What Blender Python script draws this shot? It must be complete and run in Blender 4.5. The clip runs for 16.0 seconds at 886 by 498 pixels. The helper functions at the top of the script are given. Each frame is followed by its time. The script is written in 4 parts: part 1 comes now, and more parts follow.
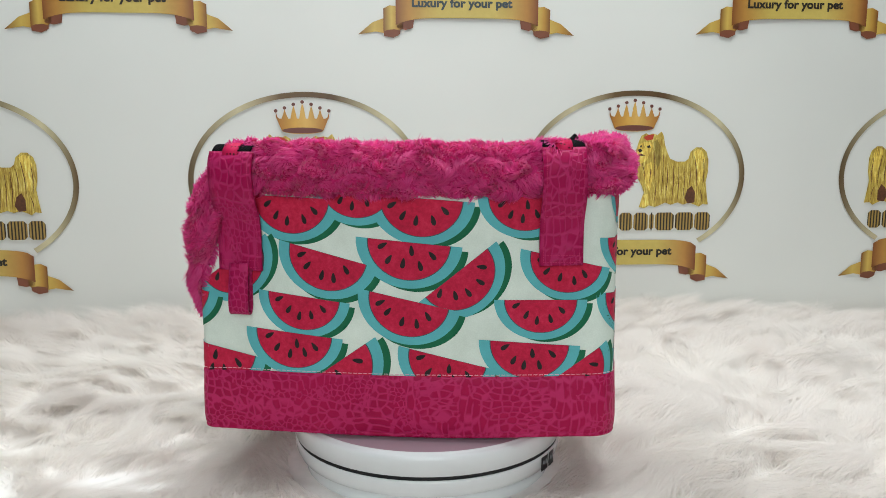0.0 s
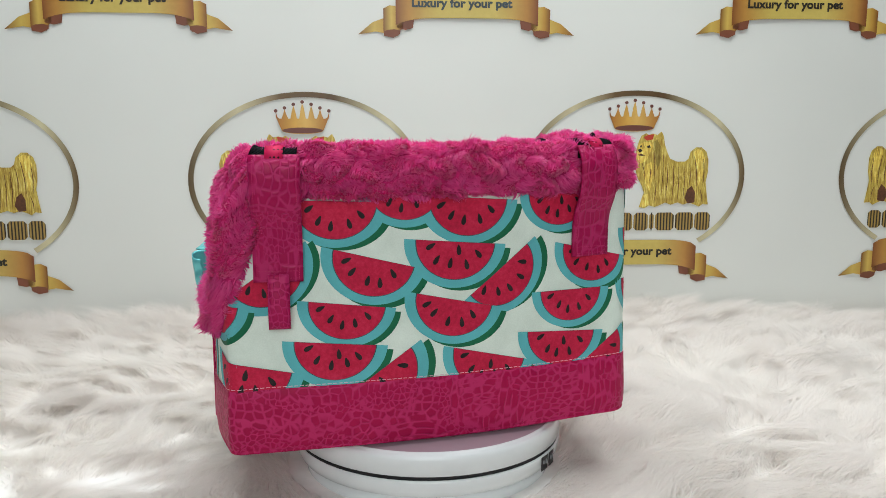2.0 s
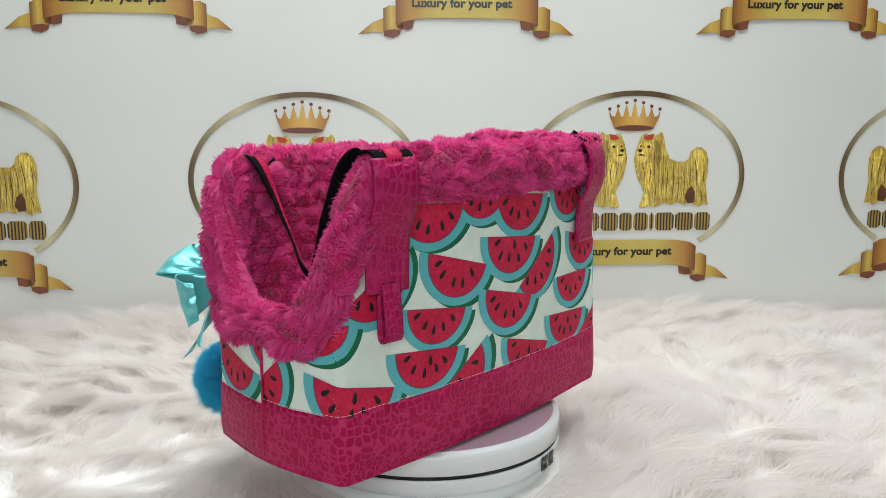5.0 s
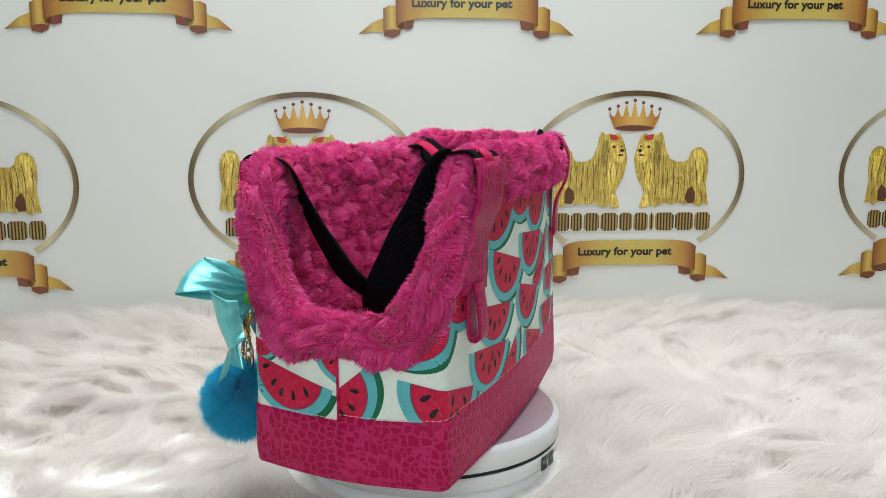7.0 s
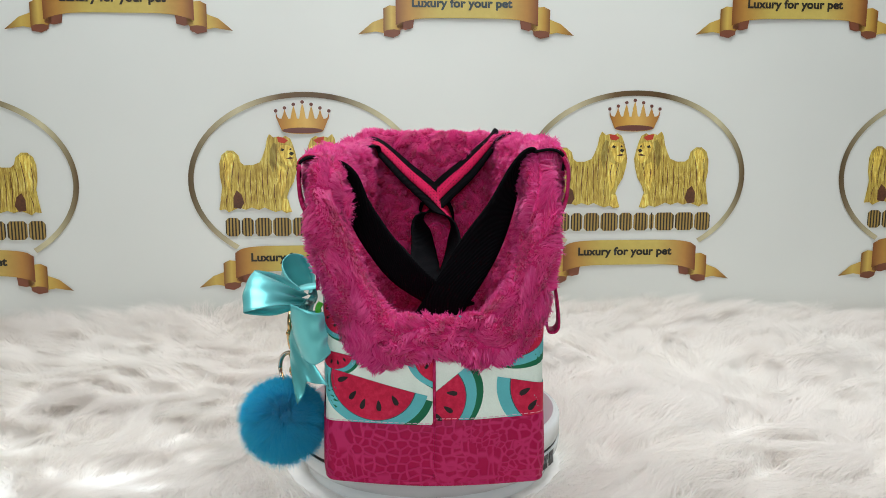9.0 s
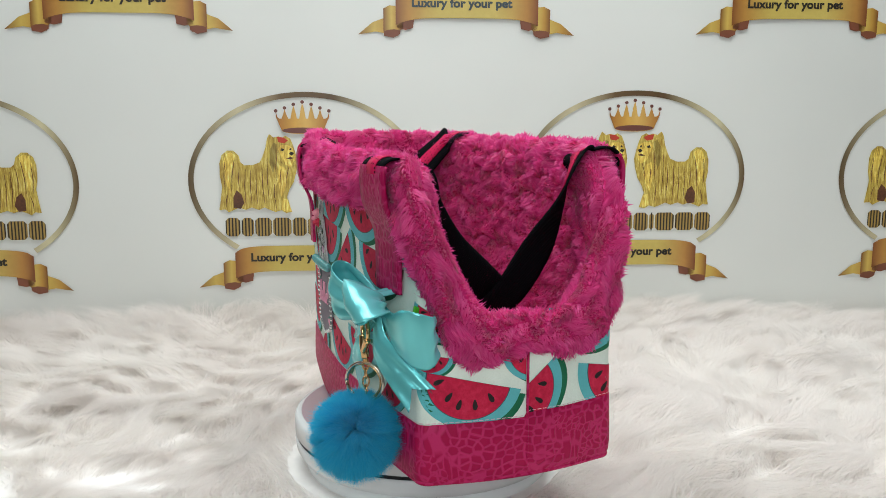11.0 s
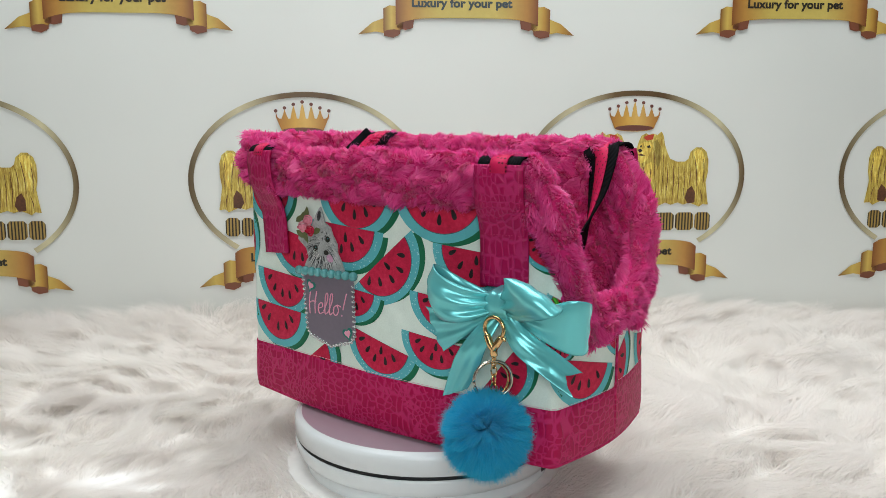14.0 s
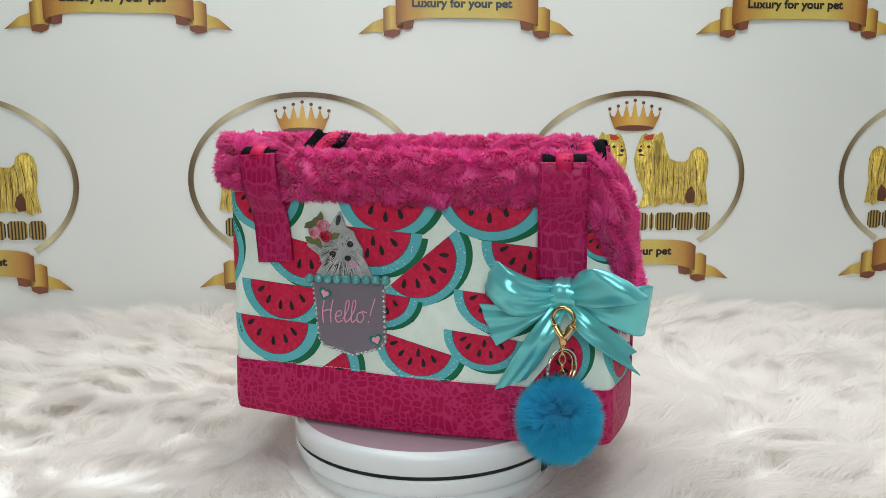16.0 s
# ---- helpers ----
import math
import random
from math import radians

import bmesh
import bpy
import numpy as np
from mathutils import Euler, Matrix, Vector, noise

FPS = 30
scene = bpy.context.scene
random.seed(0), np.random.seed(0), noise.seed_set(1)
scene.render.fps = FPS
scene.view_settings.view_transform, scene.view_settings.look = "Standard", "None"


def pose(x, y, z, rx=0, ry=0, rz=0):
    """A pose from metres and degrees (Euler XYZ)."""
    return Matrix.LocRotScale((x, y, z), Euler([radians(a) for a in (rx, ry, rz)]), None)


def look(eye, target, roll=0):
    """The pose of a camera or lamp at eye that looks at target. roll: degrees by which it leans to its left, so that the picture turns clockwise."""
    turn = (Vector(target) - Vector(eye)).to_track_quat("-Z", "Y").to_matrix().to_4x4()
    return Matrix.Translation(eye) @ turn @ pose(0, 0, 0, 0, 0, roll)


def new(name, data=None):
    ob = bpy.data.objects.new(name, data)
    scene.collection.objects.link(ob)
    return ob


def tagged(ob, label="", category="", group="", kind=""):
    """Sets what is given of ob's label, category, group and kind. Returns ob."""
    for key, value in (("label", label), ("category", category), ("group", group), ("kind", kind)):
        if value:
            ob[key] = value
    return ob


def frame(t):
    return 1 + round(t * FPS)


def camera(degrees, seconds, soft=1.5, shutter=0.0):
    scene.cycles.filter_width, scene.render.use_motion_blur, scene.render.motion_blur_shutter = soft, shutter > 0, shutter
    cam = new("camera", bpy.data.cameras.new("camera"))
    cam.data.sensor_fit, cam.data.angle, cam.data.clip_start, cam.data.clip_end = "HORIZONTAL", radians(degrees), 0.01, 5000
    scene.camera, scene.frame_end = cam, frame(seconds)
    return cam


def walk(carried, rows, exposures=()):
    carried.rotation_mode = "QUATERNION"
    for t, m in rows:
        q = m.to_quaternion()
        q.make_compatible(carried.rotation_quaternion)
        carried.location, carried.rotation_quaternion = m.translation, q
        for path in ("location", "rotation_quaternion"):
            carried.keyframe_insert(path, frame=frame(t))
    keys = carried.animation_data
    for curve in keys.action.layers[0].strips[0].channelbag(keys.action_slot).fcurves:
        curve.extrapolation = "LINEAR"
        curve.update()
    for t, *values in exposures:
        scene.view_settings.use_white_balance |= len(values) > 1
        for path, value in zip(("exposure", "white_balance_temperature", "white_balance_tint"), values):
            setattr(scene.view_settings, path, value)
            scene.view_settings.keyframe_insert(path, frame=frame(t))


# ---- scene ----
# ---------------------------------------------------------------- camera
TOP = 0.036                       # height of the turntable's plate above the table
EYE = Vector((0.0, -0.77, 0.27258 + TOP))
YAW, PITCH, ROLL = radians(1.3334), radians(-9.2195), 0.079
AIM = EYE + Vector((math.sin(YAW) * math.cos(PITCH), math.cos(YAW) * math.cos(PITCH), math.sin(PITCH)))
cam = camera(55.383, 16.0, soft=0.8)
walk(cam, [(0, look(EYE, AIM, ROLL)), (16, look(EYE, AIM, ROLL))])

# ---------------------------------------------------------------- world and lamps
world = bpy.data.worlds.new("room_air")
scene.world = world
world.use_nodes = True
world.node_tree.nodes["Background"].inputs[0].default_value = (0.8, 0.85, 0.9, 1)
world.node_tree.nodes["Background"].inputs[1].default_value = 0.25
scene.view_settings.exposure = 0.0


def area_lamp(name, eye, target, sx, sy, watts, color):
    d = bpy.data.lights.new(name, "AREA")
    d.shape, d.size, d.size_y, d.energy, d.color = "RECTANGLE", sx, sy, watts, color
    ob = new(name, d)
    ob.matrix_world = look(eye, target)
    return ob


# Two unseen area lamps, added: main light from above and a fill from the front.
area_lamp("added_overhead", (0.08, 0.12, 1.70), (0.06, 0.24, 0), 1.7, 1.1, 37.0, (0.91, 0.975, 1.0))
area_lamp("added_front_fill", (-0.05, -1.95, 0.90), (0.3, 0.5, 0.2), 1.0, 0.8, 16.0, (0.92, 0.98, 1.0))


# ---------------------------------------------------------------- small helpers
def lin(*c):
    return tuple(((v / 255 + 0.055) / 1.055) ** 2.4 if v > 10 else v / 255 / 12.92 for v in c) + (1.0,)


class Nodes:
    """A short way to write node materials."""

    def __init__(self, name, rough=0.6, metal=0.0, sheen=0.0, spec=0.5, coat=0.0):
        self.mat = bpy.data.materials.new(name)
        self.mat.use_nodes = True
        self.t = self.mat.node_tree
        self.b = self.t.nodes["Principled BSDF"]
        self.b.inputs["Roughness"].default_value = rough
        self.b.inputs["Metallic"].default_value = metal
        self.b.inputs["Sheen Weight"].default_value = sheen
        self.b.inputs["Specular IOR Level"].default_value = spec
        self.b.inputs["Coat Weight"].default_value = coat

    def add(self, kind, **sets):
        n = self.t.nodes.new(kind)
        for k, v in sets.items():
            if k in n.inputs:
                n.inputs[k].default_value = v
        return n

    def link(self, a, b):
        self.t.links.new(a, b)

    def coords(self, scale=(1, 1, 1), what="Object"):
        c = self.add("ShaderNodeTexCoord")
        m = self.add("ShaderNodeMapping")
        m.inputs["Scale"].default_value = scale
        self.link(c.outputs[what], m.inputs["Vector"])
        return m.outputs["Vector"]

    def noise(self, vec, scale, detail=4.0, rough=0.6):
        n = self.add("ShaderNodeTexNoise", Scale=scale, Detail=detail, Roughness=rough)
        if vec:
            self.link(vec, n.inputs["Vector"])
        return n.outputs["Fac"]

    def ramp(self, fac, stops, mode="LINEAR"):
        r = self.add("ShaderNodeValToRGB")
        r.color_ramp.interpolation = mode
        e = r.color_ramp.elements
        while len(e) < len(stops):
            e.new(0.5)
        for el, (p, c) in zip(e, stops):
            el.position, el.color = p, c
        self.link(fac, r.inputs["Fac"])
        return r.outputs["Color"]

    def mix(self, fac, a, b, how="MIX"):
        m = self.add("ShaderNodeMix")
        m.data_type, m.blend_type = "RGBA", how
        for sock, v in ((m.inputs[0], fac), (m.inputs[6], a), (m.inputs[7], b)):
            if isinstance(v, (int, float, tuple)):
                sock.default_value = v
            else:
                self.link(v, sock)
        return m.outputs[2]

    def math(self, op, a, b=0.0):
        m = self.add("ShaderNodeMath")
        m.operation = op
        for sock, v in ((m.inputs[0], a), (m.inputs[1], b)):
            if isinstance(v, (int, float)):
                sock.default_value = v
            else:
                self.link(v, sock)
        return m.outputs[0]

    def color(self, c):
        if isinstance(c, tuple):
            self.b.inputs["Base Color"].default_value = c
        else:
            self.link(c, self.b.inputs["Base Color"])

    def bump(self, h, strength=0.3, dist=0.001):
        n = self.add("ShaderNodeBump", Strength=strength, Distance=dist)
        self.link(h, n.inputs["Height"])
        self.link(n.outputs["Normal"], self.b.inputs["Normal"])


# ---------------------------------------------------------------- materials
def plain(name, rgb, rough=0.6, metal=0.0, grain=60.0, vary=0.12, bump=0.1, dist=0.0006, coat=0.0, sheen=0.0):
    n = Nodes(name, rough, metal, sheen=sheen, coat=coat)
    v = n.coords()
    a, b = n.noise(v, grain), n.noise(v, grain * 0.12, 2.0)
    c = lin(*rgb)
    lo = tuple(x * (1 - vary) for x in c[:3]) + (1,)
    hi = tuple(min(1, x * (1 + vary)) for x in c[:3]) + (1,)
    n.color(n.ramp(n.math("ADD", n.math("MULTIPLY", a, 0.5), n.math("MULTIPLY", b, 0.5)), [(0.35, lo), (0.65, hi)]))
    n.bump(a, bump, dist)
    return n.mat


def weave(name, rgb, rough=0.75, vary=0.08):
    n = Nodes(name, rough, sheen=0.05, spec=0.3)
    v = n.coords()
    w = n.add("ShaderNodeTexWave", Scale=420.0, Distortion=1.0)
    n.link(v, w.inputs["Vector"])
    a, b = n.noise(v, 900, 3.0), n.noise(v, 35, 3.0)
    c = lin(*rgb)
    lo = tuple(x * (1 - vary * 1.6) for x in c[:3]) + (1,)
    hi = tuple(min(1, x * (1 + vary)) for x in c[:3]) + (1,)
    n.color(n.ramp(n.math("ADD", n.math("MULTIPLY", a, 0.4), n.math("MULTIPLY", b, 0.6)), [(0.3, lo), (0.7, hi)]))
    n.bump(n.math("ADD", w.outputs["Fac"], a), 0.25, 0.0002)
    return n.mat


def flesh_print():
    n = Nodes("printed_red", 0.72, sheen=0.03, spec=0.3)
    v = n.coords()
    a, b = n.noise(v, 260, 5.0, 0.75), n.noise(v, 40, 3.0)
    f = n.math("ADD", n.math("MULTIPLY", a, 0.65), n.math("MULTIPLY", b, 0.35))
    n.color(n.ramp(f, [(0.3, lin(170, 16, 54)), (0.5, lin(202, 26, 68)), (0.72, lin(222, 54, 92))]))
    n.bump(a, 0.2, 0.0002)
    return n.mat


def glitter(name, rgb):
    n = Nodes(name, 0.5)
    t = n.add("ShaderNodeTexVoronoi", Scale=1150.0)
    n.link(n.coords(), t.inputs["Vector"])
    s = n.add("ShaderNodeSeparateColor")
    n.link(t.outputs["Color"], s.inputs[0])
    spark = n.ramp(s.outputs[0], [(0.955, (0, 0, 0, 1)), (0.975, (1, 1, 1, 1))])
    n.color(n.mix(spark, lin(*rgb), lin(186, 230, 232)))
    n.link(n.math("SUBTRACT", 0.6, n.math("MULTIPLY", spark, 0.4)), n.b.inputs["Roughness"])
    return n.mat


def crocodile(name, dark, light, gloss, kinds, line):
    """Embossed scales: patches of several kinds of cells, dark and raised, with paler grooves."""
    n = Nodes(name, gloss, spec=0.2)
    v0 = n.coords()
    warp = n.add("ShaderNodeTexNoise", Scale=26.0, Detail=2.0)
    n.link(v0, warp.inputs["Vector"])
    v = n.add("ShaderNodeVectorMath")
    v.operation = "MULTIPLY_ADD"
    n.link(warp.outputs["Color"], v.inputs[0])
    v.inputs[1].default_value = (0.014, 0.014, 0.014)
    n.link(v0, v.inputs[2])
    where = n.noise(v0, 13.0, 1.0)
    d = None
    for k, (s, stretch, loose) in enumerate(kinds):
        m = n.add("ShaderNodeMapping")
        m.inputs["Scale"].default_value = stretch
        n.link(v.outputs[0], m.inputs["Vector"])
        t = n.add("ShaderNodeTexVoronoi", Scale=s, Randomness=loose)
        t.feature = "DISTANCE_TO_EDGE"
        n.link(m.outputs["Vector"], t.inputs["Vector"])
        if d is None:
            d = t.outputs["Distance"]
        else:
            p = 0.33 + 0.34 * k / len(kinds)
            d = n.mix(n.ramp(where, [(p - 0.012, (0, 0, 0, 1)), (p + 0.012, (1, 1, 1, 1))]), d, t.outputs["Distance"])
    raised = n.ramp(d, [(line[0], (0, 0, 0, 1)), (line[1], (1, 1, 1, 1))])
    fine = n.noise(v0, 500, 3.0)
    blot = n.noise(v0, 18, 3.0)
    body = n.mix(blot, lin(*dark), lin(*[min(255, c * 1.16 + 5) for c in dark]))
    n.color(n.mix(raised, lin(*light), body))
    n.bump(n.math("ADD", raised, n.math("MULTIPLY", fine, 0.12)), 0.6, 0.0008)
    return n.mat


def pile(name, root, tip, through_light=0.4, rough=0.45, spread=0.35, sheen=0.25, patch=16.0):
    """Fur strands, each a little different, that let some light through."""
    n = Nodes(name, rough, sheen=sheen, spec=0.35)
    g = n.add("ShaderNodeNewGeometry")
    b = n.noise(n.coords(), patch, 2.0)
    f = n.math("ADD", n.math("MULTIPLY", g.outputs["Random Per Island"], 1 - spread), n.math("MULTIPLY", b, spread))
    c = n.ramp(f, [(0.1, lin(*root)), (0.9, lin(*tip))])
    n.color(c)
    tr = n.add("ShaderNodeBsdfTranslucent")
    n.link(c, tr.inputs["Color"])
    mx = n.add("ShaderNodeMixShader")
    mx.inputs[0].default_value = through_light
    n.link(n.b.outputs[0], mx.inputs[1])
    n.link(tr.outputs[0], mx.inputs[2])
    n.link(mx.outputs[0], n.t.nodes["Material Output"].inputs["Surface"])
    return n.mat


def webbing(name, rgb):
    n = Nodes(name, 0.8, spec=0.06)
    v = n.coords()
    w = n.add("ShaderNodeTexWave", Scale=260.0, Distortion=0.4)
    w.bands_direction = "DIAGONAL"
    n.link(v, w.inputs["Vector"])
    a = n.noise(v, 500, 3.0)
    c = lin(*rgb)
    n.color(n.mix(n.math("MULTIPLY", w.outputs["Fac"], a), c, tuple(min(1, x * 2 + 0.003) for x in c[:3]) + (1,)))
    n.bump(n.math("ADD", w.outputs["Fac"], a), 0.6, 0.0006)
    return n.mat


def dotted(name, rgb, dot):
    n = Nodes(name, 0.6, spec=0.2)
    t = n.add("ShaderNodeTexVoronoi", Scale=330.0, Randomness=0.1)
    n.link(n.coords(), t.inputs["Vector"])
    n.color(n.ramp(t.outputs["Distance"], [(0.24, lin(*dot)), (0.29, lin(*rgb))]))
    return n.mat


def satin(name, rgb):
    n = Nodes(name, 0.27, 0.42, spec=0.6)
    v = n.coords()
    w = n.noise(n.coords((1, 1, 40)), 60, 2.0)
    n.color(n.mix(n.noise(v, 12, 2.0), lin(*rgb), lin(*[min(255, c * 1.06) for c in rgb])))
    n.bump(w, 0.06, 0.0004)
    return n.mat


def gold_print(name, stops, axis=0, rough=0.4):
    """Printed gold with soft bands of light and dark along one axis of the piece."""
    n = Nodes(name, rough)
    c = n.add("ShaderNodeTexCoord")
    s = n.add("ShaderNodeSeparateXYZ")
    n.link(c.outputs["Generated"], s.inputs[0])
    col = n.ramp(s.outputs[axis], stops)
    n.color(n.mix(n.math("MULTIPLY", n.noise(c.outputs["Object"], 120, 4.0), 0.25), col, lin(150, 110, 50), "MULTIPLY"))
    return n.mat


def dog_print(name, dim=1.0):
    n = Nodes(name, 0.45)
    v = n.coords((1, 1, 0.10))
    warp = n.add("ShaderNodeTexNoise", Scale=14.0, Detail=2.0)
    n.link(n.coords(), warp.inputs["Vector"])
    w = n.add("ShaderNodeVectorMath")
    w.operation = "MULTIPLY_ADD"
    n.link(warp.outputs["Color"], w.inputs[0])
    w.inputs[1].default_value = (0.02, 0.02, 0.0)
    n.link(v, w.inputs[2])
    a = n.noise(w.outputs[0], 420, 4.0, 0.65)
    b = n.noise(n.coords(), 45, 2.0)

    def tone(*c):
        return lin(*[min(255, x * dim) for x in c])
    c = n.ramp(a, [(0.28, tone(120, 90, 34)), (0.40, tone(176, 146, 58)), (0.54, tone(206, 180, 84)), (0.7, tone(236, 222, 136))])
    n.color(n.mix(n.ramp(b, [(0.5, (0, 0, 0, 1)), (0.75, (0.5, 0.5, 0.5, 1))]), c, tone(150, 108, 46)))
    return n.mat


def word_print():
    n = Nodes("printed_striped_gold", 0.45)
    w = n.add("ShaderNodeTexWave", Scale=62.0)
    w.wave_profile = "TRI"
    n.link(n.coords(), w.inputs["Vector"])
    n.color(n.ramp(w.outputs["Fac"], [(0.35, lin(38, 32, 24)), (0.55, lin(168, 138, 74))]))
    return n.mat


def banner_vinyl():
    n = Nodes("backdrop_vinyl", 0.42, spec=0.4)
    v = n.coords()
    a, b = n.noise(v, 2.2, 2.0), n.noise(v, 160, 3.0)
    n.color(n.ramp(a, [(0.3, lin(223, 224, 218)), (0.7, lin(231, 232, 226))]))
    n.bump(n.math("ADD", n.math("MULTIPLY", b, 0.1), a), 0.08, 0.004)
    return n.mat


M = {}
M["cream"] = weave("cream_cotton", (234, 249, 236))
M["green"] = weave("printed_green", (26, 112, 76))
M["teal"] = weave("printed_turquoise", (98, 190, 196))
M["teal_glitter"] = glitter("printed_turquoise_glitter", (88, 182, 190))
M["line"] = weave("printed_outline", (58, 88, 92))
M["red"] = flesh_print()
M["seed"] = plain("printed_seed", (26, 16, 18), 0.7)
M["croc"] = crocodile("crocodile_leatherette", (157, 6, 64), (196, 43, 102), 0.5, ((112.0, (0.45, 0.45, 1.3), 0.5), (140.0, (1.0, 1.0, 1.0), 0.7), (210.0, (1.0, 1.0, 1.0), 0.75), (128.0, (1.3, 1.3, 0.45), 0.5), (155.0, (0.8, 0.8, 1.1), 0.65)), (0.06, 0.16))
M["croc_strap"] = crocodile("crocodile_strap", (154, 10, 70), (188, 42, 102), 0.42, ((190.0, (1.0, 1.0, 0.42), 0.4), (150.0, (1.0, 1.0, 0.6), 0.45), (260.0, (1.0, 1.0, 0.6), 0.6)), (0.05, 0.15))
M["plush_base"] = plain("plush_backing", (200, 12, 108), 0.8, grain=150, vary=0.15, sheen=0.2)
M["plush"] = pile("pink_plush", (220, 18, 124), (255, 116, 196), 0.5, 0.34, 0.6, 0.35, 60.0)
M["web"] = webbing("black_webbing", (10, 10, 13))
M["dots"] = dotted("dotted_ribbon", (200, 24, 80), (20, 12, 16))
M["thread"] = plain("pale_thread", (238, 190, 206), 0.7)
M["thread_pink"] = plain("pink_thread", (196, 40, 100), 0.6)
M["satin"] = satin("turquoise_satin", (112, 206, 208))
M["gold"] = plain("gold_metal", (226, 186, 130), 0.22, 1.0, vary=0.04, bump=0.03)
M["steel"] = plain("bright_metal", (214, 206, 190), 0.2, 1.0, vary=0.04, bump=0.03)
M["pom"] = pile("blue_fur", (14, 190, 230), (92, 222, 244), 0.6, 0.7)
M["pom_base"] = plain("blue_fur_core", (12, 150, 190), 0.9)
M["white_plastic"] = plain("white_plastic", (236, 240, 240), 0.24, grain=90, vary=0.015, bump=0.02)
M["plate"] = plain("plate_top", (176, 154, 164), 0.32, grain=40, vary=0.03, bump=0.02)
M["gap_shade"] = plain("gap_shade", (20, 20, 22), 0.7)
M["black"] = plain("black_sticker", (22, 22, 24), 0.35)
M["grey_mark"] = plain("grey_mark", (130, 132, 134), 0.5)
M["fur_back"] = plain("fur_backing", (244, 240, 236), 0.95, grain=60, vary=0.06)
M["fur"] = pile("long_white_fur", (245, 239, 236), (254, 252, 248), 0.55, 0.7, 0.5, 0.25, 6.0)
M["vinyl"] = banner_vinyl()
M["ring"] = gold_print("printed_ring", [(0.0, lin(96, 76, 48)), (0.22, lin(214, 204, 166)), (0.4, lin(112, 88, 56)), (0.62, lin(96, 72, 44)), (0.86, lin(220, 212, 172)), (1.0, lin(104, 82, 52))], 0)
M["ribbon"] = gold_print("printed_ribbon", [(0.0, lin(136, 80, 40)), (0.09, lin(190, 140, 66)), (0.3, lin(208, 186, 96)), (0.7, lin(214, 192, 104)), (0.92, lin(190, 138, 70)), (1.0, lin(130, 72, 42))], 0)
M["ribbon_fold"] = gold_print("printed_fold", [(0.0, lin(132, 82, 36)), (0.4, lin(214, 184, 92)), (0.7, lin(196, 150, 66)), (1.0, lin(128, 78, 36))], 0)
M["ribbon_dark"] = plain("printed_fold_shade", (124, 72, 50), 0.45)
M["crown"] = gold_print("printed_crown", [(0.0, lin(168, 106, 40)), (0.35, lin(222, 172, 80)), (0.55, lin(232, 190, 104)), (1.0, lin(176, 112, 44))], 0)
M["crown_dark"] = plain("printed_crown_base", (112, 66, 56), 0.45)
M["dog"] = dog_print("printed_gold_coat")
M["dog_light"] = dog_print("printed_pale_coat", 1.17)
M["dog_dim"] = dog_print("printed_brown_coat", 0.78)
M["dog_dark"] = plain("printed_brown", (96, 58, 36), 0.5, grain=300, vary=0.4)
M["bow_red"] = plain("printed_red_bow", (190, 60, 40), 0.5)
M["words"] = word_print()
M["ink"] = plain("printed_ink", (34, 30, 22), 0.5)
M["ink_grey"] = plain("printed_grey_ink", (62, 74, 78), 0.5)
M["pocket"] = plain("grey_pocket", (122, 112, 124), 0.6, grain=220, vary=0.06)
M["neon"] = plain("green_elastic", (60, 170, 30), 0.6)
M["pearl"] = plain("turquoise_pearl", (96, 172, 172), 0.12, 0.25, vary=0.05, bump=0.0, coat=0.6)
M["crystal"] = plain("clear_crystal", (226, 238, 236), 0.06, 0.75, grain=900, vary=0.4, bump=0.6)
M["pink_ink"] = plain("pale_pink_ink", (232, 160, 184), 0.6)
M["teal_ink"] = plain("dark_teal_ink", (22, 118, 104), 0.5)
M["grey_coat"] = plain("grey_patch", (168, 170, 168), 0.7, grain=500, vary=0.35)
M["pale_hair"] = plain("pale_hair", (222, 222, 218), 0.7)
M["charcoal"] = plain("charcoal_line", (52, 52, 54), 0.6)
M["tongue"] = plain("mauve_tongue", (196, 150, 178), 0.5)
M["rose_pink"] = plain("pink_satin_rose", (240, 150, 168), 0.4, vary=0.1)
M["rose_red"] = plain("red_satin_rose", (206, 28, 66), 0.4, vary=0.1)
M["leaf"] = plain("green_satin_leaf", (104, 112, 66), 0.5, vary=0.25)
# grey set for the unseen walls, to hold down bounced light
M["wall"] = plain("bounce_grey", (138, 136, 134), 0.8, grain=30, vary=0.02)
M["wood"] = plain("table_wood", (150, 120, 92), 0.5, grain=40, vary=0.2)
M["floor"] = plain("grey_floor", (150, 146, 140), 0.6, grain=20, vary=0.1)


# ---------------------------------------------------------------- mesh helpers
def mesh_from(name, verts, faces, mats, which=None, smooth=True):
    me = bpy.data.meshes.new(name)
    me.from_pydata([tuple(map(float, v)) for v in verts], [], [tuple(map(int, f)) for f in faces])
    for m in mats if isinstance(mats, (list, tuple)) else [mats]:
        me.materials.append(m)
    if which is not None:
        me.polygons.foreach_set("material_index", np.array(which, dtype=np.int32))
    if smooth:
        me.polygons.foreach_set("use_smooth", np.ones(len(me.polygons), dtype=bool))
    me.update()
    return me


def from_bm(name, bm, mats, smooth=True):
    me = bpy.data.meshes.new(name)
    bm.to_mesh(me)
    bm.free()
    for m in mats if isinstance(mats, (list, tuple)) else [mats]:
        me.materials.append(m)
    if smooth:
        me.polygons.foreach_set("use_smooth", np.ones(len(me.polygons), dtype=bool))
    return me


def part(name, me, parent, label=""):
    ob = new(name, me)
    ob.parent = parent
    if label:
        tagged(ob, label)
    return ob


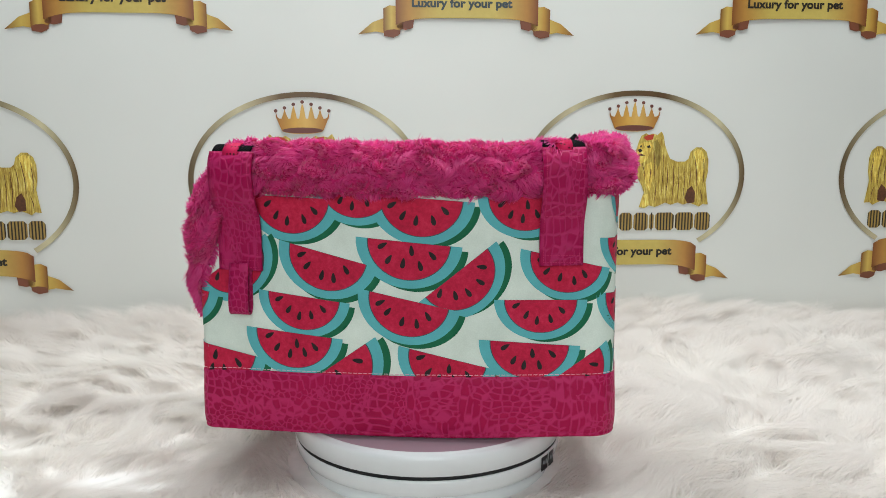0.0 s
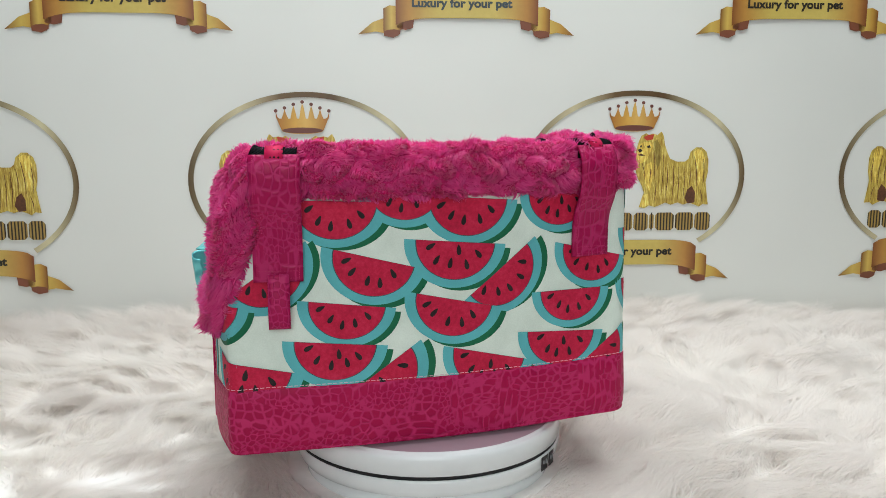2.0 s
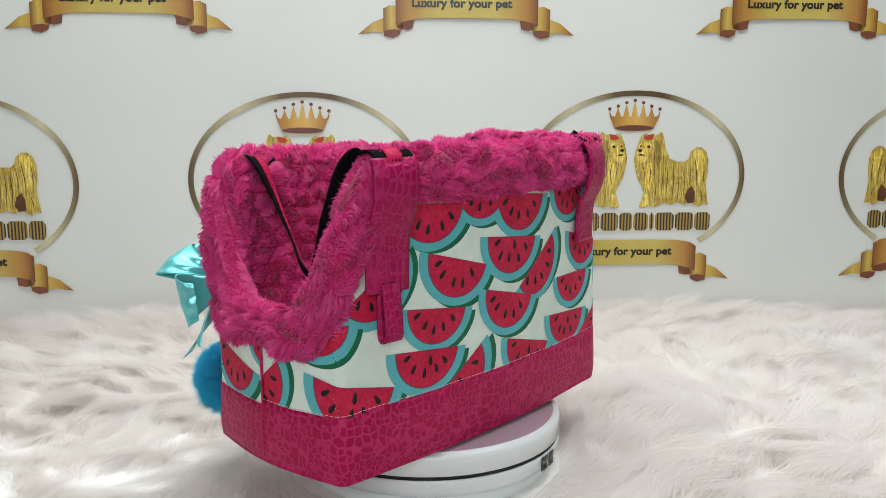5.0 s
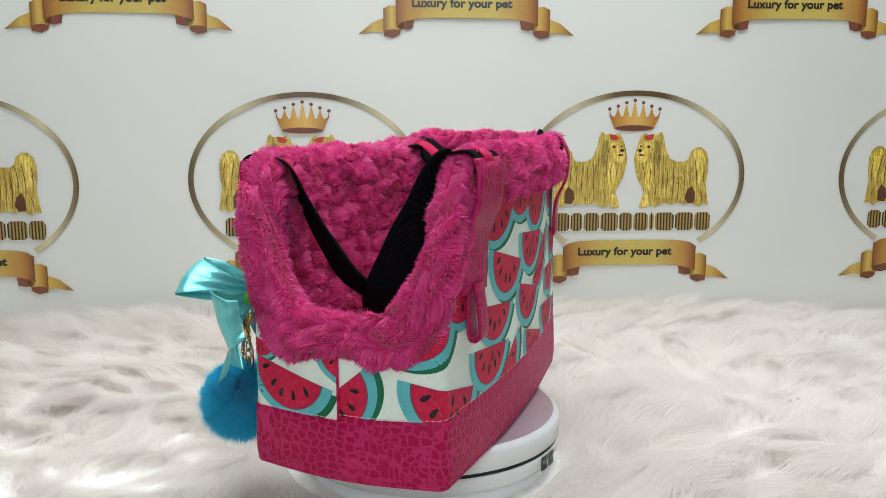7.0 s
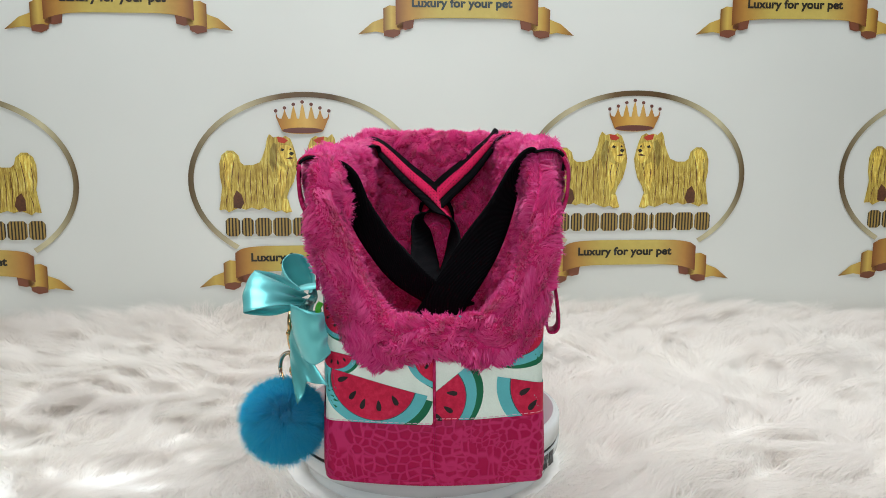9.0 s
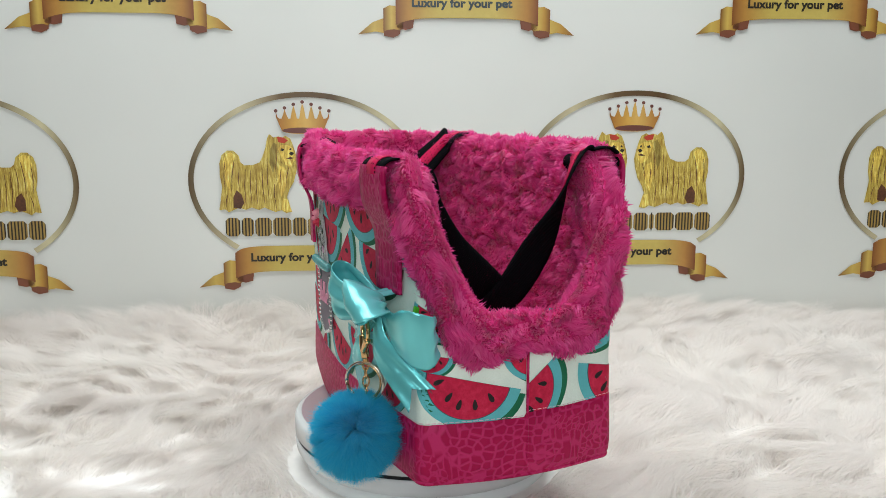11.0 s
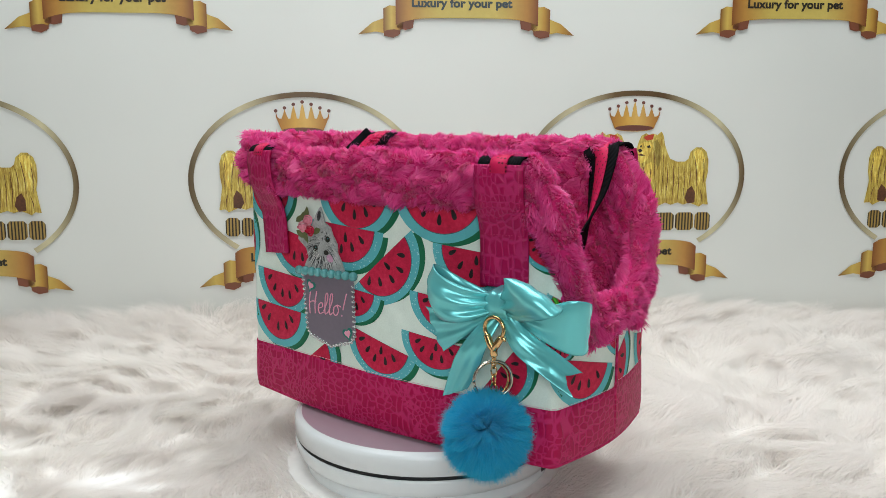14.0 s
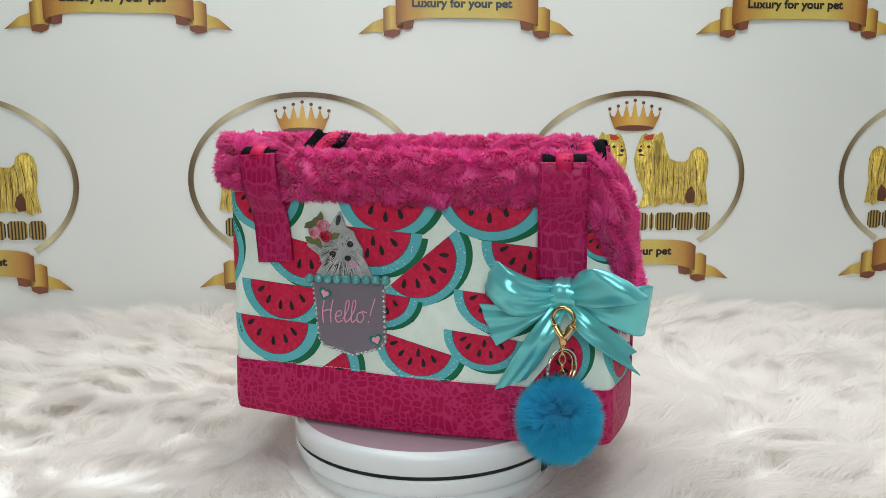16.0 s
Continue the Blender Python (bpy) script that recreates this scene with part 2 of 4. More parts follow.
def grid(f, nu, nv, close_u=False):
    """Vertices and quads of f(i, j) on an nu by nv net."""
    vs = [f(i, j) for j in range(nv) for i in range(nu)]
    fs = []
    for j in range(nv - 1):
        for i in range(nu if close_u else nu - 1):
            a, b = j * nu + i, j * nu + (i + 1) % nu
            fs.append((a, b, b + nu, a + nu))
    return vs, fs


def blades(name, roots, normals, lean, length, width, mat, rng, lift=0.55, droop=0.0, levels=3, ruffle=0.35):
    """Fur: one tapered, bent strand at each root."""
    n = len(roots)
    nrm = normals / np.linalg.norm(normals, axis=1, keepdims=True)
    length = np.broadcast_to(length, (n,))[:, None]
    width = np.broadcast_to(width, (n,))[:, None]
    side = np.cross(nrm, lean / (np.linalg.norm(lean, axis=1, keepdims=True) + 1e-9) + ruffle * rng.normal(size=(n, 3)))
    side /= np.linalg.norm(side, axis=1, keepdims=True) + 1e-9
    rows = []
    for k in range(levels):
        t = k / (levels - 1)
        p = roots + nrm * length * lift * (t - 0.35 * t * t) + lean * length * (0.25 * t + 0.75 * t * t)
        p = p + np.array([0, 0, -droop]) * length * t * t
        w = width * (1 - 0.75 * t)
        rows += [p] if k == levels - 1 else [p - side * w / 2, p + side * w / 2]
    per = len(rows)
    co = np.stack(rows, 1).reshape(-1, 3)
    faces = []
    for k in range(levels - 2):
        faces.append([2 * k, 2 * k + 1, 2 * k + 3, 2 * k + 2])
    tri = [2 * (levels - 2), 2 * (levels - 2) + 1, per - 1]
    flat = [i for f in faces for i in f] + tri
    sizes = [4] * len(faces) + [3]
    loops = (np.arange(n)[:, None] * per + np.array(flat)[None]).ravel()
    tot = np.tile(sizes, n)
    start = np.r_[0, np.cumsum(tot)[:-1]]
    me = bpy.data.meshes.new(name)
    me.vertices.add(len(co))
    me.vertices.foreach_set("co", co.astype(np.float32).ravel())
    me.loops.add(len(loops))
    me.loops.foreach_set("vertex_index", loops.astype(np.int32))
    me.polygons.add(len(tot))
    me.polygons.foreach_set("loop_start", start.astype(np.int32))
    me.polygons.foreach_set("use_smooth", np.ones(len(tot), dtype=bool))
    me.update(calc_edges=True)
    me.materials.append(mat)
    return me


def catmull(pts, n):
    p = [Vector(q) for q in pts]
    p = [p[0] * 2 - p[1]] + p + [p[-1] * 2 - p[-2]]
    out = []
    segs = len(p) - 3
    for k in range(n):
        x = k / (n - 1) * segs
        i = min(int(x), segs - 1)
        t = x - i
        a, b, c, d = p[i:i + 4]
        out.append(0.5 * ((2 * b) + (c - a) * t + (2 * a - 5 * b + 4 * c - d) * t * t + (3 * b - a - 3 * c + d) * t ** 3))
    return out


def strip(name, pts, across, widths, thick, mat, n=40, nw=5, crown=0.0, ends=0.0, fold=0.0):
    """A band with thickness along a curve; across: the way of its width at each given point."""
    path = catmull(pts, n)
    ac = catmull(across, n)
    ws = catmull([(w, 0, 0) for w in widths], n)
    top, bot = [], []
    for k in range(n):
        t = (path[min(k + 1, n - 1)] - path[max(k - 1, 0)]).normalized()
        a = (ac[k] - t * ac[k].dot(t)).normalized()
        nn = a.cross(t).normalized()
        for i in range(nw):
            u = 2 * i / (nw - 1) - 1
            q = path[k] + a * (u * ws[k].x / 2) + nn * (crown * (1 - u * u) + fold * math.sin(7.5 * u + 0.9) * (0.15 + abs(2 * k / (n - 1) - 1) ** 1.5))
            if ends and k == n - 1:
                q = q + t * (ends * (abs(u) - 0.5))
            top.append(q + nn * thick / 2)
            bot.append(q - nn * thick / 2)
    m = len(top)
    fs = []
    for k in range(n - 1):
        for i in range(nw - 1):
            a = k * nw + i
            fs.append((a, a + 1, a + nw + 1, a + nw))
            fs.append((m + a, m + a + nw, m + a + nw + 1, m + a + 1))
        for i in (0, nw - 1):
            a = k * nw + i
            fs.append((a, a + nw, m + a + nw, m + a) if i == 0 else (a, m + a, m + a + nw, a + nw))
    for k in (0, n - 1):
        for i in range(nw - 1):
            a = k * nw + i
            fs.append((a, m + a, m + a + 1, a + 1) if k == 0 else (a, a + 1, m + a + 1, m + a))
    return mesh_from(name, top + bot, fs, mat)


def tube(name, pts, r, mat, n=40, sides=8, close=False):
    path = catmull(pts, n)
    vs, fs = [], []
    up = Vector((0.13, 0.21, 0.97))
    for k, p in enumerate(path):
        t = (path[min(k + 1, n - 1)] - path[max(k - 1, 0)]).normalized()
        a = t.cross(up).normalized()
        b = t.cross(a)
        for i in range(sides):
            w = 2 * math.pi * i / sides
            vs.append(p + (a * math.cos(w) + b * math.sin(w)) * r)
    for k in range(n - 1):
        for i in range(sides):
            j = (i + 1) % sides
            fs.append((k * sides + i, k * sides + j, (k + 1) * sides + j, (k + 1) * sides + i))
    fs += [tuple(range(sides))[::-1], tuple((n - 1) * sides + i for i in range(sides))]
    return mesh_from(name, vs, fs, mat)


def lathe(name, prof, mats, n=96, which=None):
    vs, fs, mi = [], [], []
    for r, z in prof:
        for i in range(n):
            a = 2 * math.pi * i / n
            vs.append((r * math.cos(a), r * math.sin(a), z))
    for k in range(len(prof) - 1):
        for i in range(n):
            j = (i + 1) % n
            fs.append((k * n + i, k * n + j, (k + 1) * n + j, (k + 1) * n + i))
            mi.append(which[k] if which else 0)
    return mesh_from(name, vs, fs, mats, mi)


def sphere(name, r, mat, at=(0, 0, 0), seg=12, squash=(1, 1, 1)):
    bm = bmesh.new()
    bmesh.ops.create_uvsphere(bm, u_segments=seg, v_segments=seg // 2 + 1, radius=r)
    bmesh.ops.scale(bm, vec=squash, verts=bm.verts)
    bmesh.ops.translate(bm, vec=at, verts=bm.verts)
    return from_bm(name, bm, mat)


def box(name, size, at, mat, bevel=0.0):
    bm = bmesh.new()
    bmesh.ops.create_cube(bm, size=1)
    bmesh.ops.scale(bm, vec=size, verts=bm.verts)
    bmesh.ops.translate(bm, vec=at, verts=bm.verts)
    if bevel:
        bmesh.ops.bevel(bm, geom=bm.edges[:], offset=bevel, segments=2, affect="EDGES")
    return from_bm(name, bm, mat, False)


def prism(name, pts, place, thick, mat):
    """A flat shape with thickness. pts: its outline in (u, v); place(u, v, w): where that lies."""
    bm = bmesh.new()
    top = [bm.verts.new(place(u, v, thick)) for u, v in pts]
    bot = [bm.verts.new(place(u, v, 0)) for u, v in pts]
    bm.faces.new(top)
    for i in range(len(pts)):
        j = (i + 1) % len(pts)
        bm.faces.new((top[i], bot[i], bot[j], top[j]))
    bm.normal_update()
    bmesh.ops.triangulate(bm, faces=[f for f in bm.faces if len(f.verts) > 4])
    return from_bm(name, bm, mat, False)


def lettering(text, size, place, mat, bold=0.0, shear=0.0, wide=1.0):
    """Words in the built-in font as a thin mesh, centred on their own middle."""
    cu = bpy.data.curves.new("words", "FONT")
    cu.body, cu.size, cu.offset, cu.shear, cu.resolution_u = text, size, bold, shear, 4
    cu.align_x, cu.align_y = "CENTER", "CENTER"
    tmp = new("words", cu)
    bpy.context.view_layer.update()
    me = bpy.data.meshes.new_from_object(tmp.evaluated_get(bpy.context.evaluated_depsgraph_get()))
    bpy.data.objects.remove(tmp)
    bpy.data.curves.remove(cu)
    for v in me.vertices:
        v.co = place(v.co.x * wide, v.co.y, 0)
    me.materials.clear()
    me.materials.append(mat)
    return me


# ---------------------------------------------------------------- added room shell, table
def wall(name, size, at, mat="wall"):
    return tagged(new(name, box(name, size, at, M[mat])), kind="structure")


FLOOR_Z = -0.80
# Unseen shell added round the set for bounced light; grey walls limit the fill.
wall("floor", (5.2, 5.2, 0.1), (0, 0, FLOOR_Z - 0.05), "floor")
wall("bounce_ceiling", (5.2, 5.2, 0.1), (0, 0, 1.85))
wall("bounce_wall_north", (5.2, 0.1, 2.6), (0, 2.55, 0.5))
wall("bounce_wall_south", (5.2, 0.1, 2.6), (0, -2.55, 0.5))
wall("bounce_wall_east", (0.1, 5.0, 2.6), (2.55, 0, 0.5))
wall("bounce_wall_west", (0.1, 5.0, 2.6), (-2.55, 0, 0.5))

table = tagged(new("table"), "plain wooden table under the white fur throw", "table")
table.location = (0.05, 0.02, FLOOR_Z)
part("tabletop", box("tabletop", (2.1, 1.3, 0.03), (0, 0, -FLOOR_Z - 0.043), M["wood"], 0.004), table)
for lx in (-0.95, 0.95):
    for ly in (-0.55, 0.55):
        part("leg", box("leg", (0.05, 0.05, -FLOOR_Z - 0.058), (lx, ly, (-FLOOR_Z - 0.058) / 2), M["wood"], 0.004), table)


# ---------------------------------------------------------------- fur throw
def dune(x, y):
    """Height of the throw's backing."""
    z = -0.024 + 0.006 * np.sin(3.1 * x + 1.2 * y) + 0.005 * np.sin(9 * x - 5 * y + 1) + 0.004 * np.sin(16 * y + 4 * x)
    z = z + 0.010 * np.clip((y - 0.25) / 0.3, 0, 1)
    r = np.hypot(x, y)
    flat = np.clip((0.21 - r) / 0.07, 0, 1)
    return z * (1 - flat) + (-0.0165) * flat


def throw():
    xs, ys = np.linspace(-1.02, 1.12, 90), np.linspace(-0.55, 0.62, 60)
    top = [(x, min(y, 0.535 + 0.05 * x), float(dune(x, min(y, 0.535 + 0.05 * x)))) for y in ys for x in xs]
    n = len(top)
    vs = top + [(x, y, -0.0279) for x, y, z in top]
    fs = []
    for j in range(59):
        for i in range(89):
            a = j * 90 + i
            fs.append((a, a + 1, a + 91, a + 90))
            fs.append((n + a, n + a + 90, n + a + 91, n + a + 1))
    base = tagged(new("fur_throw", mesh_from("fur_throw", vs, fs, M["fur_back"])), "long-haired white faux fur throw spread over the table", "fur throw", kind="stuff")
    rng = np.random.default_rng(5)
    x = rng.uniform(-1.0, 1.1, FUR_COUNT)
    y = -0.54 + 1.06 * rng.random(FUR_COUNT)
    keep = np.hypot(x, y) > 0.128
    x, y = x[keep], y[keep]
    # locks: strands gather toward the nearest of many lock centres
    cx, cy = np.meshgrid(np.arange(-1.0, 1.1, 0.031), np.arange(-0.5, 0.6, 0.031))
    cx = cx + rng.uniform(-0.02, 0.02, cx.shape)
    cy = cy + rng.uniform(-0.02, 0.02, cy.shape)
    i = np.clip(((x + 1.0) / 0.031 + 0.35 * np.sin(61 * y) + rng.normal(0, 0.2, len(x))).round().astype(int), 0, cx.shape[1] - 1)
    j = np.clip(((y + 0.5) / 0.031 + 0.35 * np.sin(53 * x) + rng.normal(0, 0.2, len(x))).round().astype(int), 0, cx.shape[0] - 1)
    lx, ly = cx[j, i], cy[j, i]
    ang = 1.2 * np.sin(4.1 * lx + 2.0 * ly) + 1.1 * np.sin(7.3 * ly - 3 * lx + 0.7) + 0.6 * np.sin(17 * lx + 13 * ly) - 0.5
    ang = ang + rng.normal(0, 0.7, cx.shape)[j, i] + rng.normal(0, 0.38, len(x))
    lift = (0.34 + 0.42 * rng.random(cx.shape)[j, i]) * np.ones(len(x))
    lean = np.stack([np.cos(ang), 0.8 * np.sin(ang), np.zeros(len(x))], 1)
    lean[:, :2] += np.stack([lx - x, ly - y], 1) * 18
    # strands by the turntable are pressed away from it, those at the backdrop stand up
    r = np.hypot(x, y)
    near = np.clip((0.2 - r) / 0.06, 0, 1)[:, None]
    out = np.stack([x / r, y / r, np.zeros(len(x))], 1)
    lean = lean * (1 - near) + (out * 0.7 + lean * 0.3) * near
    yb = np.clip((y - 0.40) / 0.1, 0, 1)
    lean[:, 1] = lean[:, 1] * (1 - yb) - 0.25 * yb
    length = (0.045 + 0.02 * rng.random(len(x))) * (1 - 0.5 * near[:, 0])
    nrm = np.tile([0, 0, 1.0], (len(x), 1))
    me = blades("fur_pile", np.stack([x, y, dune(x, y)], 1), nrm, lean * 0.9, length, 0.0010, M["fur"], rng, lift=(lift + 0.35 * yb)[:, None], ruffle=1.1)
    tagged(part("fur_pile", me, base), kind="stuff")


FUR_COUNT = 430000
throw()


# ---------------------------------------------------------------- backdrop
K = 0.05                          # the banner hangs a little askew
BD = 0.564


def on_banner(u, z, off=0.0):
    c = 1 / math.hypot(1, K)
    return Vector((u * c + off * K * c, BD + K * u * c - off * c, z + TOP))


def banner():
    nu, nv = 60, 30
    vs, fs = grid(lambda i, j: on_banner(-1.3 + 2.7 * i / 59, -0.062 + 1.3 * j / 29, -0.0015 + 0.0008 * math.sin(i * 0.7 + j * 0.2)), nu, nv)
    n = len(vs)
    vs = vs + [v + Vector((0, 0.003, 0)) for v in vs]
    fs = fs + [tuple(n + k for k in f[::-1]) for f in fs]
    return tagged(new("backdrop", mesh_from("backdrop", vs, fs, M["vinyl"])), "pale grey printed vinyl backdrop with gold emblems", "backdrop", kind="structure")


backdrop = banner()
PX, PZ = 0.00094, 0.000905        # grain of the emblem's layout


def emblem(uc, zt, whole=True, ink="ink"):
    """One printed emblem; uc, zt: the middle of its slogan."""
    def at(layer):
        return lambda x, y, w=0.0: on_banner(uc + (x - 1117) * PX, zt + (446 - y) * PZ, 0.0004 + layer * 0.00016 + w)

    def flat(name, pts, mat, layer):
        part(name, prism(name, pts, at(layer), 0.0001, M[mat]), backdrop)

    if whole:
        vs, fs = [], []
        p = at(0)
        for k in range(121):
            a = math.radians(128 + 284 * k / 120)
            for rr in (0, 9):
                vs.append(p(1121 + (193 - rr) * math.cos(a), 312 + (151 - rr) * math.sin(a)))
        for k in range(120):
            fs.append((2 * k, 2 * k + 1, 2 * k + 3, 2 * k + 2))
        part("emblem_ring", mesh_from("emblem_ring", vs, fs, M["ring"]), backdrop)
        # crown
        tips = (195, 190, 184, 180, 184, 190, 195)
        pts = [(1083, 226)]
        for k in range(7):
            x0 = 1074 + k * 14.4
            pts += [(x0 - 2.6 * (k > 0), tips[k] + 9), (x0, tips[k]), (x0 + 2.6 * (k < 6), tips[k] + 9)]
            if k < 6:
                pts += [(x0 + 5.4, 206), (x0 + 9.0, 206)]
        pts += [(1151, 226)]
        pts += [(1117 + 34 * math.cos(a), 226 + 6 * math.sin(a)) for a in np.linspace(0.2, math.pi - 0.2, 10)]
        flat("crown", pts, "crown", 1)
        flat("crown_base", [(1117 + 33 * math.cos(a), 226 + 5 * math.sin(a)) for a in np.linspace(0, 2 * math.pi, 24, endpoint=False)], "crown_dark", 2)
        for k in range(7):
            bx, by = 1074 + k * 14.4, 193 - (0, 5, 11, 15, 11, 5, 0)[k]
            flat("crown_bead", [(bx + 3 * math.cos(a), by + 3 * math.sin(a)) for a in np.linspace(0, 2 * math.pi, 10, endpoint=False)], "crown_dark", 2)
        # the two dogs face each other
        coat = [(1126, 250), (1130, 240), (1138, 235), (1143, 238), (1150, 236), (1158, 238), (1165, 232), (1169, 240), (1172, 256), (1177, 270), (1182, 280), (1194, 285), (1208, 285),
                (1214, 280), (1217, 268), (1226, 260), (1236, 260), (1245, 268), (1249, 282), (1249, 304), (1246, 322), (1249, 345), (1252, 362), (1242, 361), (1236, 366), (1228, 362), (1218, 358), (1208, 362),
                (1198, 358), (1186, 362), (1176, 358), (1168, 362), (1158, 366), (1148, 363), (1140, 368), (1130, 366), (1134, 354), (1138, 340), (1134, 328), (1126, 314), (1121, 296), (1119, 280), (1122, 264)]
        for s in (1, -1):
            def fl(pts):
                return pts if s == 1 else [(1113 - (x - 1113) * 0.98, y) for x, y in pts][::-1]
            flat("printed_dog", fl(coat), "dog", 1)
            flat("dog_topknot", fl([(1134, 243), (1141, 238), (1152, 237), (1150, 246), (1140, 248)]), "bow_red", 2)
            flat("dog_flank", fl([(1214, 335), (1222, 328), (1228, 340), (1228, 358), (1216, 360), (1210, 350)]), "dog_dark", 2)
            flat("dog_face", fl([(1126, 256), (1134, 251), (1146, 251), (1151, 258), (1146, 270), (1140, 284), (1130, 288), (1123, 276)]), "dog_light", 2)
            flat("dog_nose", fl([(1124, 264), (1130, 262), (1133, 266), (1128, 269)]), "ink", 3)
            flat("dog_eye", fl([(1140, 258), (1145, 256), (1147, 260), (1142, 261)]), "ink", 3)
            flat("dog_eye", fl([(1128, 257), (1131, 256), (1132, 259), (1129, 260)]), "ink", 3)
            flat("dog_mouth", fl([(1124, 273), (1131, 271), (1138, 274), (1131, 275)]), "dog_dark", 3)
            flat("dog_ear", fl([(1152, 250), (1158, 246), (1164, 258), (1166, 280), (1160, 300), (1156, 280)]), "dog_dim", 2)
            flat("dog_chest", fl([(1140, 290), (1150, 285), (1153, 310), (1148, 340), (1142, 330), (1136, 308)]), "dog_light", 2)
            flat("dog_leg", fl([(1136, 345), (1145, 342), (1147, 362), (1139, 366), (1131, 365)]), "dog_light", 2)
            flat("dog_tail", fl([(1222, 268), (1230, 263), (1238, 266), (1243, 280), (1240, 310), (1234, 330), (1231, 300), (1226, 282)]), "dog_light", 2)
            for x0, y0, x1, y1 in ((1152, 262, 1155, 312), (1169, 272, 1168, 345), (1178, 288, 1175, 355), (1188, 292, 1187, 356), (1197, 294, 1197, 352), (1206, 292, 1207, 354), (1216, 288, 1217, 330), (1133, 288, 1138, 318), (1146, 290, 1147, 320), (1224, 276, 1230, 330), (1240, 280, 1241, 330), (1158, 318, 1156, 360), (1236, 334, 1240, 358)):
                xm, ym = (x0 + x1) / 2 + 1.5, (y0 + y1) / 2
                flat("coat_line", fl([(x0, y0), (x0 + 0.8, y0), (xm + 1.0, ym), (x1 + 0.4, y1), (x1, y1), (xm - 0.4, ym)]), "dog_dark", 3)
        # the wordmark as ten plain blocks
        x = 986.0
        for wdt in (24, 20, 27, 30, 23, 25, 8, 33, 32, 27):
            r = 5
            flat("wordmark_block", [(x + r, 376), (x + wdt - r, 376), (x + wdt, 376 + r), (x + wdt, 408 - r), (x + wdt - r, 408), (x + r, 408), (x, 408 - r), (x, 376 + r)], "words", 1)
            x += wdt + 2.4
    # slogan ribbon
    for s in (-1, 1):
        def mx(pts):
            q = [(1117 + s * (x - 1117), y) for x, y in pts]
            return q if s == 1 else q[::-1]
        flat("ribbon_tail", mx([(1228, 478), (1254, 471), (1272, 478), (1295, 498), (1266, 493), (1230, 500)]), "ribbon_fold", 1)
        flat("ribbon_back", mx([(1226, 488), (1254, 486), (1253, 500), (1238, 503), (1227, 497)]), "ribbon_dark", 2)
        flat("ribbon_curl", mx([(1222, 452), (1244, 450), (1254, 455), (1254, 493), (1247, 490), (1236, 489), (1227, 491), (1222, 487)]), "ribbon_fold", 3)
        flat("ribbon_back", mx([(1204, 472), (1233, 472), (1232, 487), (1218, 490), (1206, 487)]), "ribbon_dark", 3)
    n = 24
    top = [(1000 + 234 * k / n, 425 + 9 * abs(2 * k / n - 1) ** 6 + (0 if 0 < k < n else 3)) for k in range(n + 1)]
    bot = [(1234 - 234 * k / n, 470 + 12 * abs(2 * k / n - 1) ** 5) for k in range(n + 1)]
    flat("slogan_ribbon", top + bot, "ribbon", 4)
    p = at(5)
    part("slogan", lettering("Luxury for your pet", 19.5, lambda x, y, w: p(1108 + x, 446 - y, 0.0004), M[ink], 0.74, wide=SLOGAN_WIDE), backdrop)


SLOGAN_WIDE = 1.05
for u, z in ((-0.7145, 0.0425), (-0.187, 0.0450), (0.3360, 0.0487), (0.8585, 0.0500)):
    emblem(u, z)
for u, z, ink in ((-0.4545, 0.4400, "ink"), (0.068, 0.4365, "ink_grey"), (0.596, 0.4400, "ink")):
    emblem(u, z, False, ink)


# ---------------------------------------------------------------- turntable
RD = 0.1245
turntable = tagged(new("turntable"), "round white plastic display turntable on the fur throw", "turntable")
turntable.location = (0.0035, 0, 0)
BZ = -0.0235
part("foot", lathe("foot", [(0.0, BZ), (RD - 0.010, BZ), (RD - 0.010, -0.004), (0.0, -0.004)], M["white_plastic"]), turntable)
part("base", lathe("base", [(0.0, -0.005), (RD - 0.008, -0.005), (RD - 0.004, -0.003), (RD - 0.001, 0.003), (RD, 0.0105), (RD - 0.0006, 0.0122), (RD - 0.002, 0.0126), (0.0, 0.0126)], M["white_plastic"]), turntable)
# near-black ring that paints the shade in the gap between base and platter
part("gap_shade_ring", lathe("gap_shade_ring", [(0.0, 0.0124), (RD - 0.0016, 0.0124), (RD - 0.0016, 0.0168), (0.0, 0.0168)], M["gap_shade"]), turntable)
platter = part("platter", lathe("platter", [(0.0, 0.0157), (RD - 0.0012, 0.0157), (RD, 0.0165), (RD, 0.0300), (RD - 0.0008, 0.0325), (RD - 0.0022, 0.0338), (RD - 0.0034, 0.0340), (RD - 0.0042, 0.0350), (RD - 0.0052, TOP - 0.0002), (RD - 0.0062, 0.0352)], M["white_plastic"]), turntable)
part("plate_top", lathe("plate_top", [(RD - 0.0060, 0.0350), (RD - 0.0075, 0.0355), (0.0, 0.0356)], M["plate"]), platter, "matt mauve-white plate surface")


def sticker(a0, a1, z0, z1):
    vs, fs = grid(lambda i, j: Vector(((RD + 0.0006 - 0.0004 * (j == 1)) * math.cos(a0 + (a1 - a0) * i / 8), (RD + 0.0006) * math.sin(a0 + (a1 - a0) * i / 8), z0 + (z1 - z0) * j / 3)), 9, 4)
    return mesh_from("sticker", vs, fs, M["black"])


